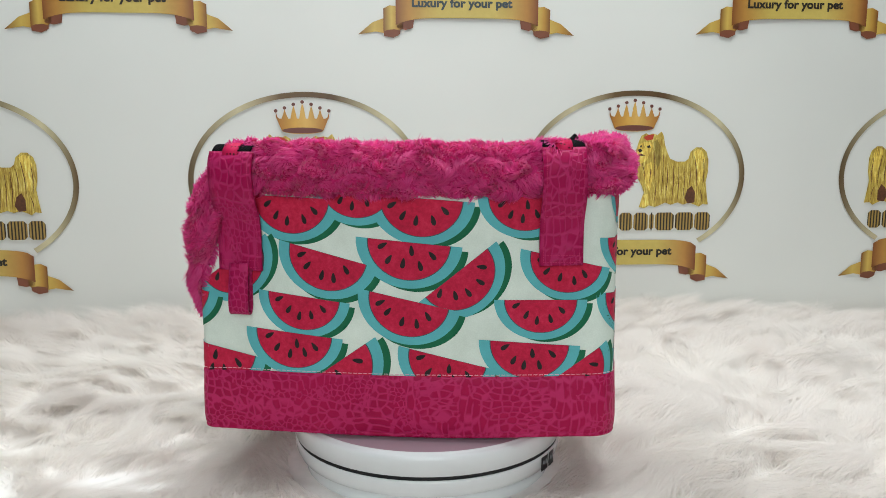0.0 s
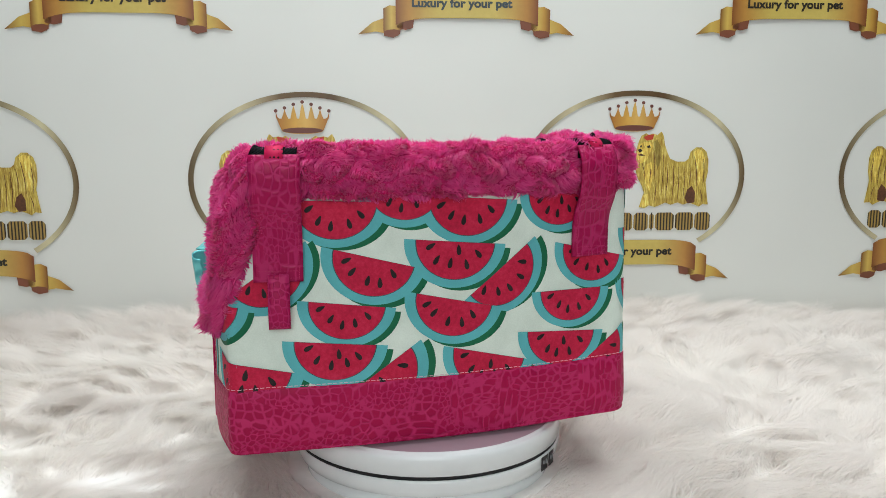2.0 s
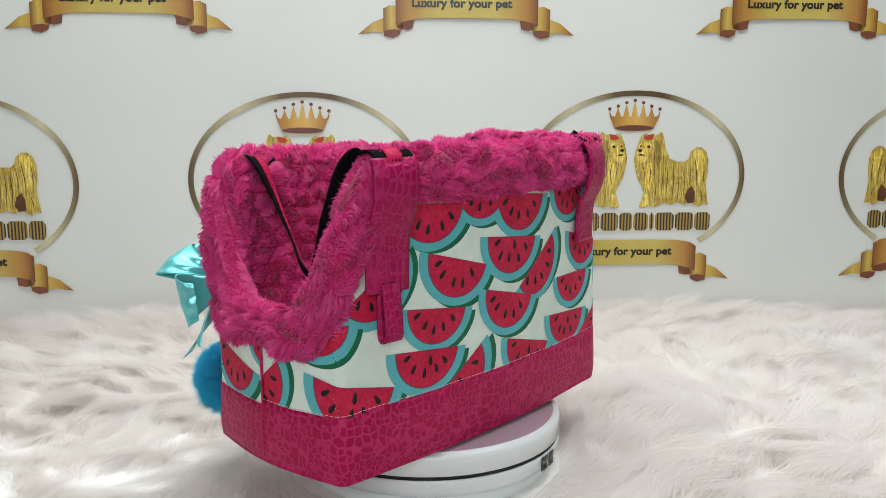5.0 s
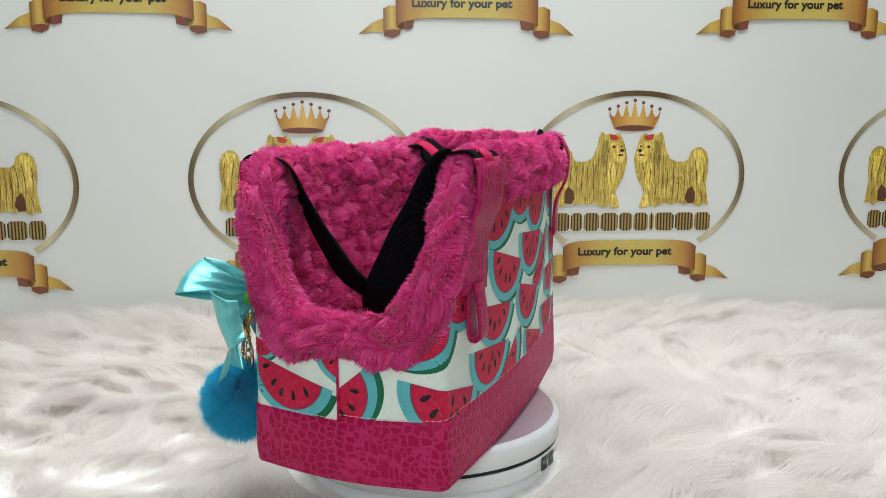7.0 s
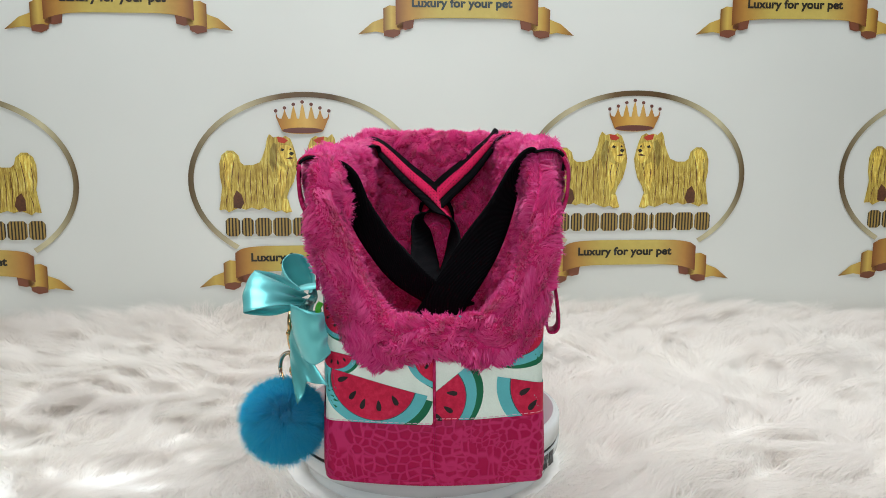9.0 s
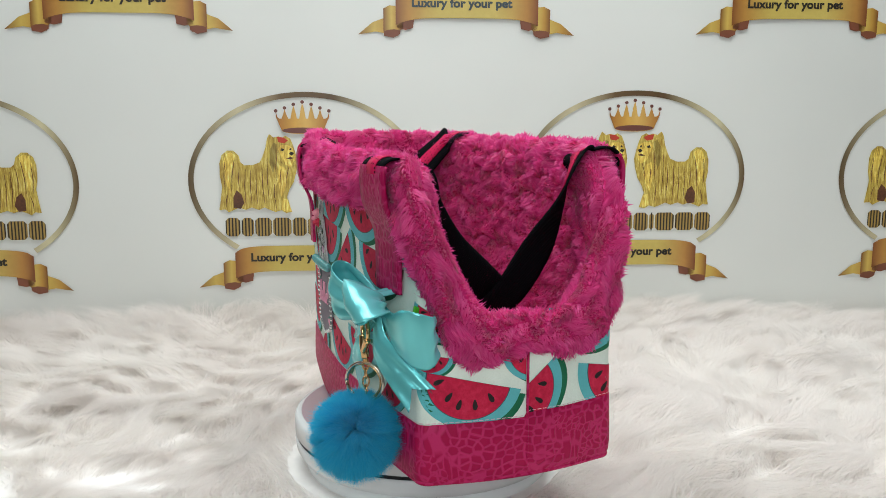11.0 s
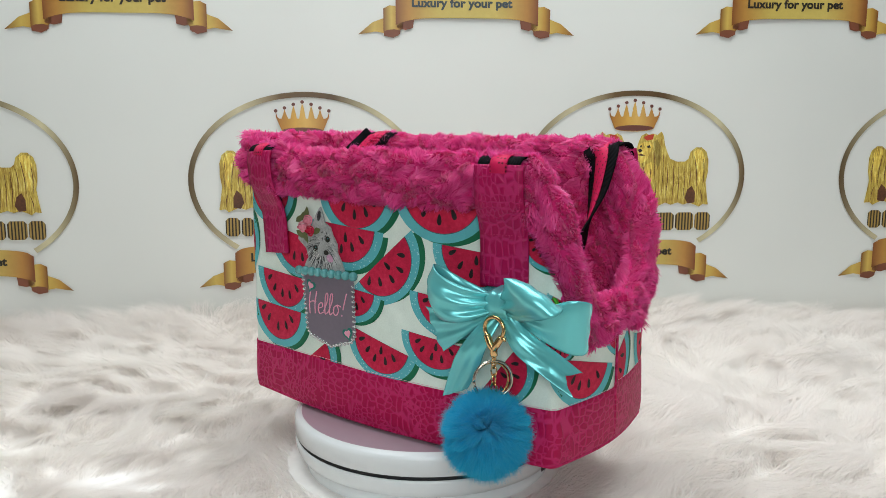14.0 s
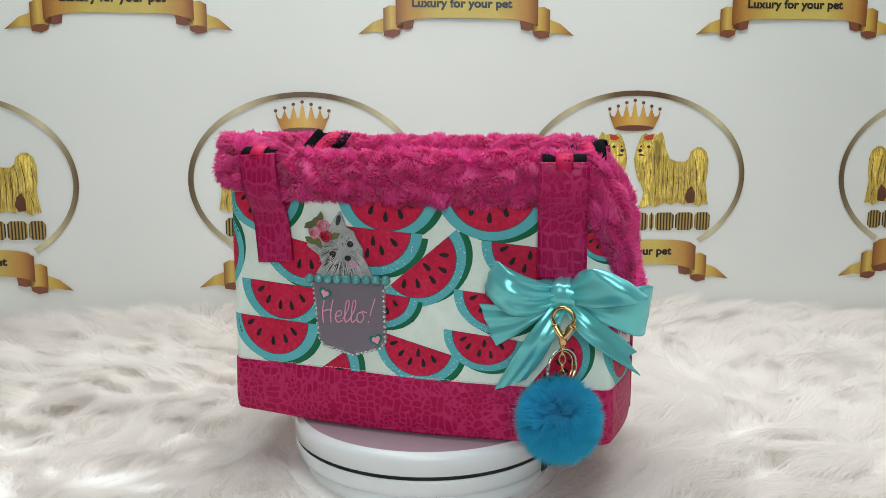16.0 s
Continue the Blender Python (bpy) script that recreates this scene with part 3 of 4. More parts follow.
for a in (-38.0, -31.5):
    st = part("sticker", sticker(radians(a), radians(a + 5.4), -0.001, 0.0118), turntable, "small black sticker")
    for k in range(2):
        aa = radians(a + 1.8 + 2.0 * k)
        part("print_bar", box("print_bar", (0.0016, 0.0009, 0.003 + 0.001 * (k % 2)), ((RD + 0.0006) * math.cos(aa), (RD + 0.0006) * math.sin(aa), 0.0065), M["grey_mark"]), st)


# ---------------------------------------------------------------- the bag: its form
# plan corners at the foot and at 0.25 m, going round from the low end along the front
FOOT = [(-0.1765, -0.0985), (0.1755, -0.0795), (0.1580, 0.0730), (-0.1815, 0.0625)]
HEAD = [(-0.1760, -0.096), (0.1705, -0.0770), (0.1575, 0.0735), (-0.1800, 0.0620)]
SWELL = ((0.0065, 0.006, 0.0150, 0.009), (0.0200, 0.010, 0.0170, 0.010))    # how far front, far end, back and low end bow out
CORNER = (0.009, 0.022, 0.011, 0.010)


def rounded(cs, swell):
    cs = [np.array(c) for c in cs]
    n, pts = 4, []
    for i in range(n):
        c, nx = cs[i], cs[(i + 1) % n]
        a, b = cs[i - 1] - c, nx - c
        a, b = a / np.linalg.norm(a), b / np.linalg.norm(b)
        h = math.acos(a @ b) / 2
        r, r2 = CORNER[i], CORNER[(i + 1) % n]
        o = c + (a + b) / np.linalg.norm(a + b) * r / math.sin(h)
        p, q = c + a * r / math.tan(h), c + b * r / math.tan(h)
        a0, a1 = math.atan2(*(p - o)[::-1]), math.atan2(*(q - o)[::-1])
        d = (a1 - a0 + math.pi) % (2 * math.pi) - math.pi
        pts += [o + r * np.array([math.cos(a0 + d * k / 12), math.sin(a0 + d * k / 12)]) for k in range(13)]
        e = cs[(i + 2) % n] - nx
        h2 = math.acos(-b @ (e / np.linalg.norm(e))) / 2
        q2 = nx - b * r2 / math.tan(h2)
        pts += [q + (q2 - q) * k / 40 + np.array([b[1], -b[0]]) * swell[i] * math.sin(math.pi * k / 40) for k in range(1, 40)]
    return np.array(pts)


LOW, HIGH = rounded(FOOT, SWELL[0]), rounded(HEAD, SWELL[1])
_s = int(np.argmin(np.hypot(LOW[:, 0] + 0.185, LOW[:, 1] + 0.02)))
LOW, HIGH = np.roll(LOW, -_s, 0), np.roll(HIGH, -_s, 0)
LOW, HIGH = np.r_[LOW, LOW[:1]], np.r_[HIGH, HIGH[:1]]
ARC = np.r_[0, np.cumsum(np.linalg.norm(np.diff(LOW, axis=0), axis=1))]
GIRTH = ARC[-1]


def skin(s, z, off=0.0):
    """Points of the bag's wall at way s round it, height z and off metres out. Arrays."""
    s, z = np.broadcast_arrays(np.asarray(s, float) % GIRTH, np.asarray(z, float))
    w = z / 0.25

    def flat(q):
        return np.stack([np.interp(q % GIRTH, ARC, LOW[:, k]) * (1 - w) + np.interp(q % GIRTH, ARC, HIGH[:, k]) * w for k in (0, 1)], -1)
    t = flat(s + 0.004) - flat(s - 0.004)
    t = t / (np.linalg.norm(t, axis=-1, keepdims=True) + 1e-12)
    nrm = np.stack([t[..., 1], -t[..., 0]], -1)
    p = flat(s) + nrm * np.asarray(off)[..., None]
    return np.concatenate([p, z[..., None]], -1), np.concatenate([nrm, 0 * z[..., None]], -1)


def rim(s):
    """Height of the rim: level, with a deep scoop at the low end."""
    s = np.asarray(s, float) % GIRTH
    d = np.minimum(s, GIRTH - s)
    d = np.minimum(d, 0.13)
    t = np.clip((d - 0.022) / np.where(s < 0.3, 0.096, 0.080), 0, 1)
    far = np.exp(-((s - 0.5015) / 0.09) ** 2)
    back_side = np.clip((s - 0.572) / 0.05, 0, 1) * np.clip((0.941 - s) / 0.05, 0, 1)
    return 0.121 + (0.1205 + 0.003 * far - 0.0075 * back_side) * (3 * t * t - 2 * t ** 3) ** 1.15


def one(s, z, off=0.0):
    return Vector(skin(np.array([s]), np.array([z]), np.array([off]))[0][0])


bag = tagged(new("pet_carrier_bag"), "pet carrier bag with watermelon print, pink plush rim and crocodile-look base", "pet bag")
NS = 520
SS = np.linspace(0, GIRTH, NS, endpoint=False)


def wall_band(name, zlow, zhigh, nz, off, mat):
    vs = []
    for j in range(nz):
        z = zlow(SS) + (zhigh(SS) - zlow(SS)) * j / (nz - 1)
        o = off(SS, z)
        vs += list(skin(SS, z, o)[0])
    fs = []
    for j in range(nz - 1):
        for i in range(NS):
            a, b = j * NS + i, j * NS + (i + 1) % NS
            fs.append((a, b, b + NS, a + NS))
    return mesh_from(name, vs, fs, mat)


def slack(s, z):
    """Soft waves of the cloth."""
    return 0.0011 * np.sin(21 * s + 30 * z) + 0.0008 * np.sin(47 * s - 40 * z)


def seam(s):
    """Height of the seam between base and print: the two ends of the base strip meet a step apart."""
    return np.interp(np.asarray(s, float) % GIRTH, [0, 0.0321, 0.0718, 0.1058, 0.2759, 0.3658, 0.4223, 0.5056, 0.5765, 0.6256, 0.6855, 0.7355, 0.8051, 0.9095, 0.9881], [0.0535, 0.0535, 0.0550, 0.0565, 0.0575, 0.0588, 0.0600, 0.0565, 0.0510, 0.0522, 0.0532, 0.0518, 0.0505, 0.0495, 0.0500])


def heel(s):
    """How far the base's foot is lifted off the plate towards the far end."""
    s = np.asarray(s, float) % GIRTH
    return 0.0040 * np.exp(-((s - 0.41) / 0.08) ** 2) + 0.0012 * np.exp(-((s - 0.59) / 0.05) ** 2)


part("fabric_panel", wall_band("fabric_panel", lambda s: seam(s) - 0.006, lambda s: rim(s) - 0.004, 14, lambda s, z: 0 * z, M["cream"]), bag, "cream cotton printed with red watermelon slices")


def base_part():
    prof = [(0.0, -0.010), (0.0005, -0.006), (0.0018, -0.0028), (0.0042, -0.0004), (0.0085, 0.0013), (0.016, 0.0020), (0.03, 0.0019), (0.045, 0.0015), (0.0545, 0.0012), (0.0555, 0.0005)]
    vs, fs = [], []
    for z, o in prof:
        k = z / 0.0555
        vs += list(skin(SS, heel(SS) * (1 - k) + seam(SS) * k, 0 * SS + o)[0])
    for j in range(len(prof) - 1):
        for i in range(NS):
            a, b = j * NS + i, j * NS + (i + 1) % NS
            fs.append((a, b, b + NS, a + NS))
    fs.append(tuple(range(NS))[::-1])
    return mesh_from("base", vs, fs, M["croc"])


part("base", base_part(), bag, "glossy pink crocodile-embossed leatherette base")
part("piping", wall_band("piping", lambda s: heel(s) + 0.0030, lambda s: heel(s) + 0.0066, 5, lambda s, z: 0.0009 - ((z - heel(s) - 0.0048) * 500) ** 2 * 0.0012, M["croc"]), bag)


def stitches(s0, s1, z, off, length, gap, mat, name="stitching"):
    vs, fs = [], []
    s = s0
    while s < s1:
        for q, dz in ((s, -0.00025), (s + length, -0.00025), (s + length, 0.00025), (s, 0.00025)):
            vs.append(one(q, float(seam(q)) + z + dz, off))
        k = len(vs)
        fs.append((k - 4, k - 3, k - 2, k - 1))
        s += length + gap
    return mesh_from(name, vs, fs, mat, smooth=False)


part("stitching", stitches(0, GIRTH, 0.0014, 0.0014, 0.0032, 0.0012, M["thread"]), bag, "fine pale stitching along the base seam")
part("end_seam", tube("end_seam", [one(0.0003, z, 0.0016) for z in (0.010, 0.03, 0.06, 0.10)], 0.0011, M["croc"], 12, 6), bag)


# ---------------------------------------------------------------- printed slices
def half_disc(ca, e1, e2, rx, ry, off, lo, hi, na=30, nr=13, rin=0.0):
    vs, fs = [], []
    for j in range(nr):
        k = rin + (1 - rin) * j / (nr - 1)
        for i in range(na):
            a = math.pi * i / (na - 1)
            p = ca + e1 * (rx * k * math.cos(a)) + e2 * (ry * k * math.sin(a))
            vs.append((min(max(p[0], lo), hi), max(p[1], 0.043)))
    for j in range(nr - 1):
        for i in range(na - 1):
            a = j * na + i
            fs.append((a, a + na, a + na + 1, a + 1))
    v = np.array(vs)
    return skin(v[:, 0], v[:, 1], np.full(len(v), off))[0], fs


def melon(s0, z0, s1, z1, order, deep=0.92, lo=0.0005, hi=None):
    hi = GIRTH - 0.0005 if hi is None else hi
    a, b = np.array([s0, z0]), np.array([s1, z1])
    c, r = (a + b) / 2, np.linalg.norm(b - a) / 2
    e1 = (b - a) / np.linalg.norm(b - a)
    e2 = np.array([e1[1], -e1[0]])
    o = 0.00022 + order * 0.00002
    vs, fs, mi = [], [], []

    def put(m, v, f):
        k = len(vs)
        vs.extend(v)
        fs.extend([tuple(k + i for i in q) for q in f])
        mi.extend([m] * len(f))
    put(0, *half_disc(c + e1 * r * 0.17 + e2 * r * 0.10, e1, e2, r * 1.28, r * deep * 1.20, o, lo, hi))
    put(1, *half_disc(c, e1, e2, r * 1.30, r * deep * 1.24, o + 0.00008, lo, hi))
    put(2, *half_disc(c, e1, e2, r * 1.025, r * deep * 1.025, o + 0.00014, lo, hi))
    put(3, *half_disc(c + e2 * 0.0002, e1, e2, r, r * deep, o + 0.0002, lo, hi))
    rnd = random.Random(int(s0 * 10000))
    for k, (u, w) in enumerate(((-0.66, 0.20), (-0.42, 0.48), (-0.06, 0.62), (0.30, 0.56), (0.58, 0.30), (0.05, 0.26))[:5 + (rnd.random() > 0.7)]):
        u, w = u + rnd.uniform(-0.05, 0.05), w + rnd.uniform(-0.05, 0.05)
        ctr = c + e1 * r * u + e2 * r * deep * w
        away = np.array([u * 0.9, w + 0.25])
        away = away / np.linalg.norm(away)
        d = e1 * away[0] + e2 * away[1]
        n = np.array([d[1], -d[0]])
        ring = []
        for i in range(10):
            t = 2 * math.pi * i / 10
            q = ctr + d * (0.135 * r * math.cos(t)) + n * (0.058 * r * math.sin(t) * (1 + 0.45 * math.cos(t)))
            ring.append((min(max(q[0], lo), hi), max(q[1], 0.043)))
        ring = np.array(ring)
        put(4, skin(ring[:, 0], ring[:, 1], np.full(10, o + 0.00045))[0], [tuple(range(10))])
    me = mesh_from("printed_slice", vs, fs, [M["green"], M["teal_glitter" if 0.58 < s0 < 0.912 and z0 < 0.19 else "teal"], M["line"], M["red"], M["seed"]], mi, smooth=False)
    return part("printed_slice", me, bag)


SLICES = [  # front
    (0.1879, 0.219, 0.2476, 0.215), (0.1304, 0.206, 0.1947, 0.204), (0.2375, 0.208, 0.3038, 0.203), (0.3246, 0.207, 0.3834, 0.207),
    (0.2731, 0.125, 0.3230, 0.165), (0.1608, 0.167, 0.2245, 0.151), (0.2266, 0.173, 0.2934, 0.167), (0.3590, 0.163, 0.4163, 0.150),
    (0.0828, 0.134, 0.1316, 0.169), (0.1405, 0.126, 0.2009, 0.119), (0.2272, 0.129, 0.2915, 0.115), (0.3373, 0.123, 0.3958, 0.123),
    (0.1638, 0.043, 0.2218, 0.084), (0.2593, 0.081, 0.3216, 0.066), (0.3658, 0.048, 0.4143, 0.083), (0.0267, 0.130, 0.0857, 0.123),
    (0.1288, 0.094, 0.1934, 0.088), (0.3257, 0.089, 0.3895, 0.085), (0.0566, 0.083, 0.1257, 0.069),
    # far end
    (0.4320, 0.207, 0.4766, 0.208), (0.4227, 0.173, 0.4776, 0.170), (0.4211, 0.128, 0.4808, 0.122), (0.4357, 0.080, 0.4859, 0.090),
    # back
    (0.6890, 0.207, 0.7586, 0.210), (0.7764, 0.210, 0.8476, 0.213), (0.6766, 0.179, 0.7444, 0.175), (0.7269, 0.131, 0.7758, 0.173),
    (0.8126, 0.170, 0.8719, 0.164), (0.8847, 0.184, 0.9181, 0.170), (0.5499, 0.121, 0.5499, 0.179), (0.5752, 0.203, 0.6345, 0.204), (0.6131, 0.169, 0.6800, 0.157), (0.6910, 0.126, 0.7431, 0.121), (0.5900, 0.126, 0.6576, 0.123),
    (0.5785, 0.093, 0.6477, 0.091), (0.7895, 0.129, 0.8460, 0.123), (0.7216, 0.089, 0.7784, 0.074), (0.7803, 0.095, 0.8329, 0.089),
    (0.6303, 0.030, 0.6828, 0.069), (0.8465, 0.055, 0.8774, 0.095), (0.9012, 0.104, 0.9279, 0.099)]
for k, q in enumerate(SLICES):
    melon(*q, k % 20)
# the low end, cut by its middle seam
melon(0.9061, 0.138, 0.9345, 0.122, 1)
melon(0.9740, 0.104, 1.0131, 0.096, 2)
melon(0.9125, 0.089, 0.9739, 0.074, 3)
melon(-0.0290, 0.050, 0.0170, 0.088, 4)


# ---------------------------------------------------------------- plush lining and rim
PROFILE = [(-0.034, 0.001), (-0.032, 0.005), (-0.026, 0.0075), (-0.016, 0.0085), (-0.008, 0.0075), (0.002, 0.005), (0.0055, -0.001), (0.005, -0.009), (-0.004, -0.015), (-0.020, -0.017), (-0.045, -0.0165)]


NUB_S, NUB_V = GIRTH / 48, 0.0175


def nub(s, v):
    """The plush's rosettes in staggered rows: offsets from the nearest rosette's middle, and its height."""
    s, v = s + 0.0035 * np.sin(310 * v + 9 * np.sin(17 * s)) + 0.002 * np.sin(97 * s), v + 0.0030 * np.sin(131 * s + 40 * v) + 0.0022 * np.sin(53 * s - 90 * v)
    row = np.floor(v / NUB_V)
    wav = v / NUB_V - row
    col = s / NUB_S + 0.5 * (row % 2) + 0.12 * np.sin(row * 7.1)
    k = np.floor(col) % 48
    h = np.modf(np.abs(np.sin(k * 12.9898 + row * 78.233)) * 43758.5453)[0]
    cs = (col - np.floor(col) - 0.5 + 0.42 * (h - 0.5)) * NUB_S
    cv = (wav - 0.5 + 0.42 * (np.modf(h * 7.3)[0] - 0.5)) * NUB_V
    return cs, cv, h


def lumps(s, v):
    cs, cv, h = nub(s, v)
    return (0.0022 + 0.0050 * h) * np.exp(-(cs ** 2 + cv ** 2) / (2 * 0.0056 ** 2)) - 0.0016


def plush():
    rows_z, rows_o, rows_v = [], [], []
    steep = np.clip(np.sqrt(1 + ((rim(SS + 0.004) - rim(SS - 0.004)) / 0.008) ** 2), 1, 2.0) * (0.62 + 0.38 * np.clip((rim(SS) - 0.121) / 0.05, 0, 1))
    steep = np.convolve(np.r_[steep[-9:], steep, steep[:9]], np.ones(19) / 19, "valid")
    prof = catmull([(a, b, 0) for a, b in PROFILE], 56)
    pinch = 0.0040 * np.exp(-((SS - 0.417) / 0.025) ** 2)      # the tab draws the roll in at the far corner
    v = 0.0
    for k, p in enumerate(prof):
        v += (p - prof[max(k - 1, 0)]).length
        edge = min(1.0, k / 5)
        rows_z.append(rim(SS) + p.x * (steep if p.x < 0 else 1) + (lumps(SS, np.full(NS, v)) * 0.8 if abs(p.y) < 0.004 and k > 20 else 0))
        rows_o.append(np.full(NS, p.y) - pinch * edge * max(0.0, min(1.0, p.y / 0.005)) + (1 if p.y > -0.004 else -1) * edge * lumps(SS, np.full(NS, v)))
        rows_v.append(v)
    cut = len(rows_z)
    for j in range(1, 61):
        k = j / 60
        rows_z.append((rim(SS) - 0.045 * steep) * (1 - k) + 0.022 * k)
        vv = v + 0.175 * k
        rows_o.append(np.full(NS, -0.0165) - lumps(SS, np.full(NS, vv)))
        rows_v.append(vv)
    rows = [skin(SS, z, o)[0] for z, o in zip(rows_z, rows_o)]
    verts = np.array(rows)
    rows_v = np.array(rows_v)

    def quads(a, b):
        return [(j * NS + i, (j + 1) * NS + i, (j + 1) * NS + (i + 1) % NS, j * NS + (i + 1) % NS) for j in range(a, b) for i in range(NS)]
    flat = verts.reshape(-1, 3)
    trim = part("plush_rim", mesh_from("plush_rim", flat[:cut * NS], [f[::-1] for f in quads(0, cut - 1)], M["plush_base"]), bag, "hot pink rosette plush rolled over the rim")
    low = flat[(cut - 1) * NS:]
    lin_faces = [f[::-1] for f in quads(0, len(rows) - cut)]
    lin_faces.append(tuple((len(rows) - cut) * NS + i for i in range(NS)))
    lining = part("lining", mesh_from("lining", low, lin_faces, M["plush_base"]), bag, "hot pink rosette plush lining")
    rng = np.random.default_rng(11)

    def unit(q):
        return q / (np.linalg.norm(q, axis=1, keepdims=True) + 1e-12)

    def strands(name, j0, j1, count, parent, length):
        sub, vs = verts[j0:j1 + 1], rows_v[j0:j1 + 1]
        jj = rng.uniform(0, j1 - j0 - 1e-6, count)
        ii = rng.uniform(0, NS, count)
        ja, ia = jj.astype(int), ii.astype(int) % NS
        fj, fi = (jj - ja)[:, None], (ii - np.floor(ii))[:, None]
        ib = (ia + 1) % NS
        p00, p10, p01, p11 = sub[ja, ia], sub[ja, ib], sub[ja + 1, ia], sub[ja + 1, ib]
        root = (p00 * (1 - fi) + p10 * fi) * (1 - fj) + (p01 * (1 - fi) + p11 * fi) * fj
        du, dv = p10 - p00, p01 - p00
        nrm = np.cross(du, dv)
        area = np.linalg.norm(nrm, axis=1)
        keep = rng.random(count) < area / np.percentile(area, 92)
        s = ii / NS * GIRTH
        v = vs[ja] * (1 - fj[:, 0]) + vs[ja + 1] * fj[:, 0]
        cs, cv, h = nub(s, v)
        root, nrm, du, dv, cs, cv, h = (q[keep] for q in (root, nrm, du, dv, cs, cv, h))
        nrm, du, dv = unit(nrm), unit(du), unit(dv)
        # strands gather to a curl at the rosette's tip
        pull = -(du * cs[:, None] + dv * cv[:, None])
        turn = np.cross(nrm, unit(pull)) * np.where(h > 0.5, 1, -1)[:, None]
        ln = length * rng.uniform(0.75, 1.2, len(root)) * (0.8 + 0.4 * h)
        a = 2 * np.pi * np.modf(h * 13.7)[0]
        comb = du * np.cos(a)[:, None] + dv * np.sin(a)[:, None]
        lean = pull / 0.0095 * 0.62 + turn * 0.42 + comb * 0.38 + rng.normal(0, 0.15, root.shape) + np.array([0, 0, -0.10])
        me = blades(name, root - nrm * 0.0006, nrm, lean * 0.85, ln, 0.0017, M["plush"], rng, lift=0.80, ruffle=0.40)
        tagged(part(name, me, parent), kind="stuff")
    strands("plush_fur", 0, cut - 1, PLUSH_RIM, trim, 0.0072)
    strands("plush_fur", cut - 1, len(rows) - 1, PLUSH_IN, lining, 0.0062)


PLUSH_RIM, PLUSH_IN = 240000, 170000
plush()


# ---------------------------------------------------------------- strap patches and handles
def patch(name, s_top, s_low, ztop, zlow, width):
    """A leatherette tab sewn to the wall that climbs over the plush rim."""
    k = 14
    pts, acr = [], []
    for i in range(k):
        t = i / (k - 1)
        z = zlow + (ztop - zlow) * t
        off = 0.0042 + 0.0125 * (1 / (1 + math.exp(-(z - 0.197) / 0.006))) - 0.010 * max(0, (z - 0.228) / 0.02) ** 2
        s = s_low + (s_top - s_low) * t
        pts.append(one(s, z, off))
        acr.append(one(s + 0.01, z, off) - one(s - 0.01, z, off))
    ob = part(name, strip(name, pts, acr, [width] * k, 0.0026, M["croc_strap"], 50, 7), bag, "pink crocodile-look leatherette strap tab")
    vs, fs = [], []
    fine, fa = catmull(pts, 70), catmull(acr, 70)

    def dash(c, d, w):
        for sx, sy in ((-1, -1), (1, -1), (1, 1), (-1, 1)):
            vs.append(c + d * sx + w * sy)
        fs.append(tuple(range(len(vs) - 4, len(vs))))
    for i in range(2, 68):
        t = (fine[i + 1] - fine[i - 1]).normalized()
        a = fa[i].normalized()
        n = a.cross(t).normalized()
        for sgn in (-1, 1):
            dash(fine[i] + a * sgn * (width / 2 - 0.003) + n * 0.0016, t * 0.0005, a * 0.0002)
        if i in (2, 6, 30):
            for q in range(-6, 7):
                dash(fine[i] + a * q * (width - 0.007) / 13 + n * 0.0016, a * 0.0008, t * 0.0002)
    part("stitching", mesh_from("stitching", vs, fs, M["thread_pink"], smooth=False), ob)
    flat = Vector((acr[-1].x, acr[-1].y, 0)).normalized()
    return pts[-1], flat


def s_at(x, y):
    m = (LOW + HIGH) / 2
    return float(ARC[np.argmin(np.hypot(m[:-1, 0] - x, m[:-1, 1] - y))])


tabs = {
    "front_low": patch("strap_tab", s_at(-0.137, -0.105), s_at(-0.139, -0.105), 0.241, 0.1435, 0.038),
    "front_far": patch("strap_tab", s_at(0.133, -0.10), s_at(0.1275, -0.10), 0.2455, 0.152, 0.035),
    "back_far": patch("strap_tab", s_at(0.1155, 0.085), s_at(0.1085, 0.085), 0.2375, 0.144, 0.035),
    "back_low": patch("strap_tab", s_at(-0.143, 0.081), s_at(-0.143, 0.081), 0.2350, 0.142, 0.039),
}
# the little keeper loop below one tab
lp = [one(s_at(-0.138, -0.105), 0.150, 0.0075), one(s_at(-0.138, -0.105), 0.128, 0.011), one(s_at(-0.138, -0.105), 0.112, 0.012), one(s_at(-0.138, -0.105), 0.1075, 0.0075), one(s_at(-0.138, -0.105), 0.113, 0.003), one(s_at(-0.138, -0.105), 0.146, 0.002)]
part("keeper_loop", strip("keeper_loop", lp, [(1, 0, 0)] * 6, [0.0165] * 6, 0.0018, M["croc_strap"], 36, 5), bag, "pink leatherette loop below the tab")


def handle(pts, across, name="handle"):
    ob = part(name, strip(name, pts, across, [0.0335] * len(pts), 0.0018, M["web"], 70, 7), bag, "black webbing handle with pink dotted ribbon")
    path = catmull(pts, 70)
    ac = catmull(across, 70)
    up = []
    for i, p in enumerate(path):
        t = (path[min(i + 1, 69)] - path[max(i - 1, 0)]).normalized()
        a = (ac[i] - t * ac[i].dot(t)).normalized()
        up.append(p + a.cross(t).normalized() * 0.0016)
    part("dotted_ribbon", strip("dotted_ribbon", up[::3], [tuple(a) for a in ac[::3]], [0.0135] * len(up[::3]), 0.0008, M["dots"], 70, 3), ob, "pink ribbon with black dots")


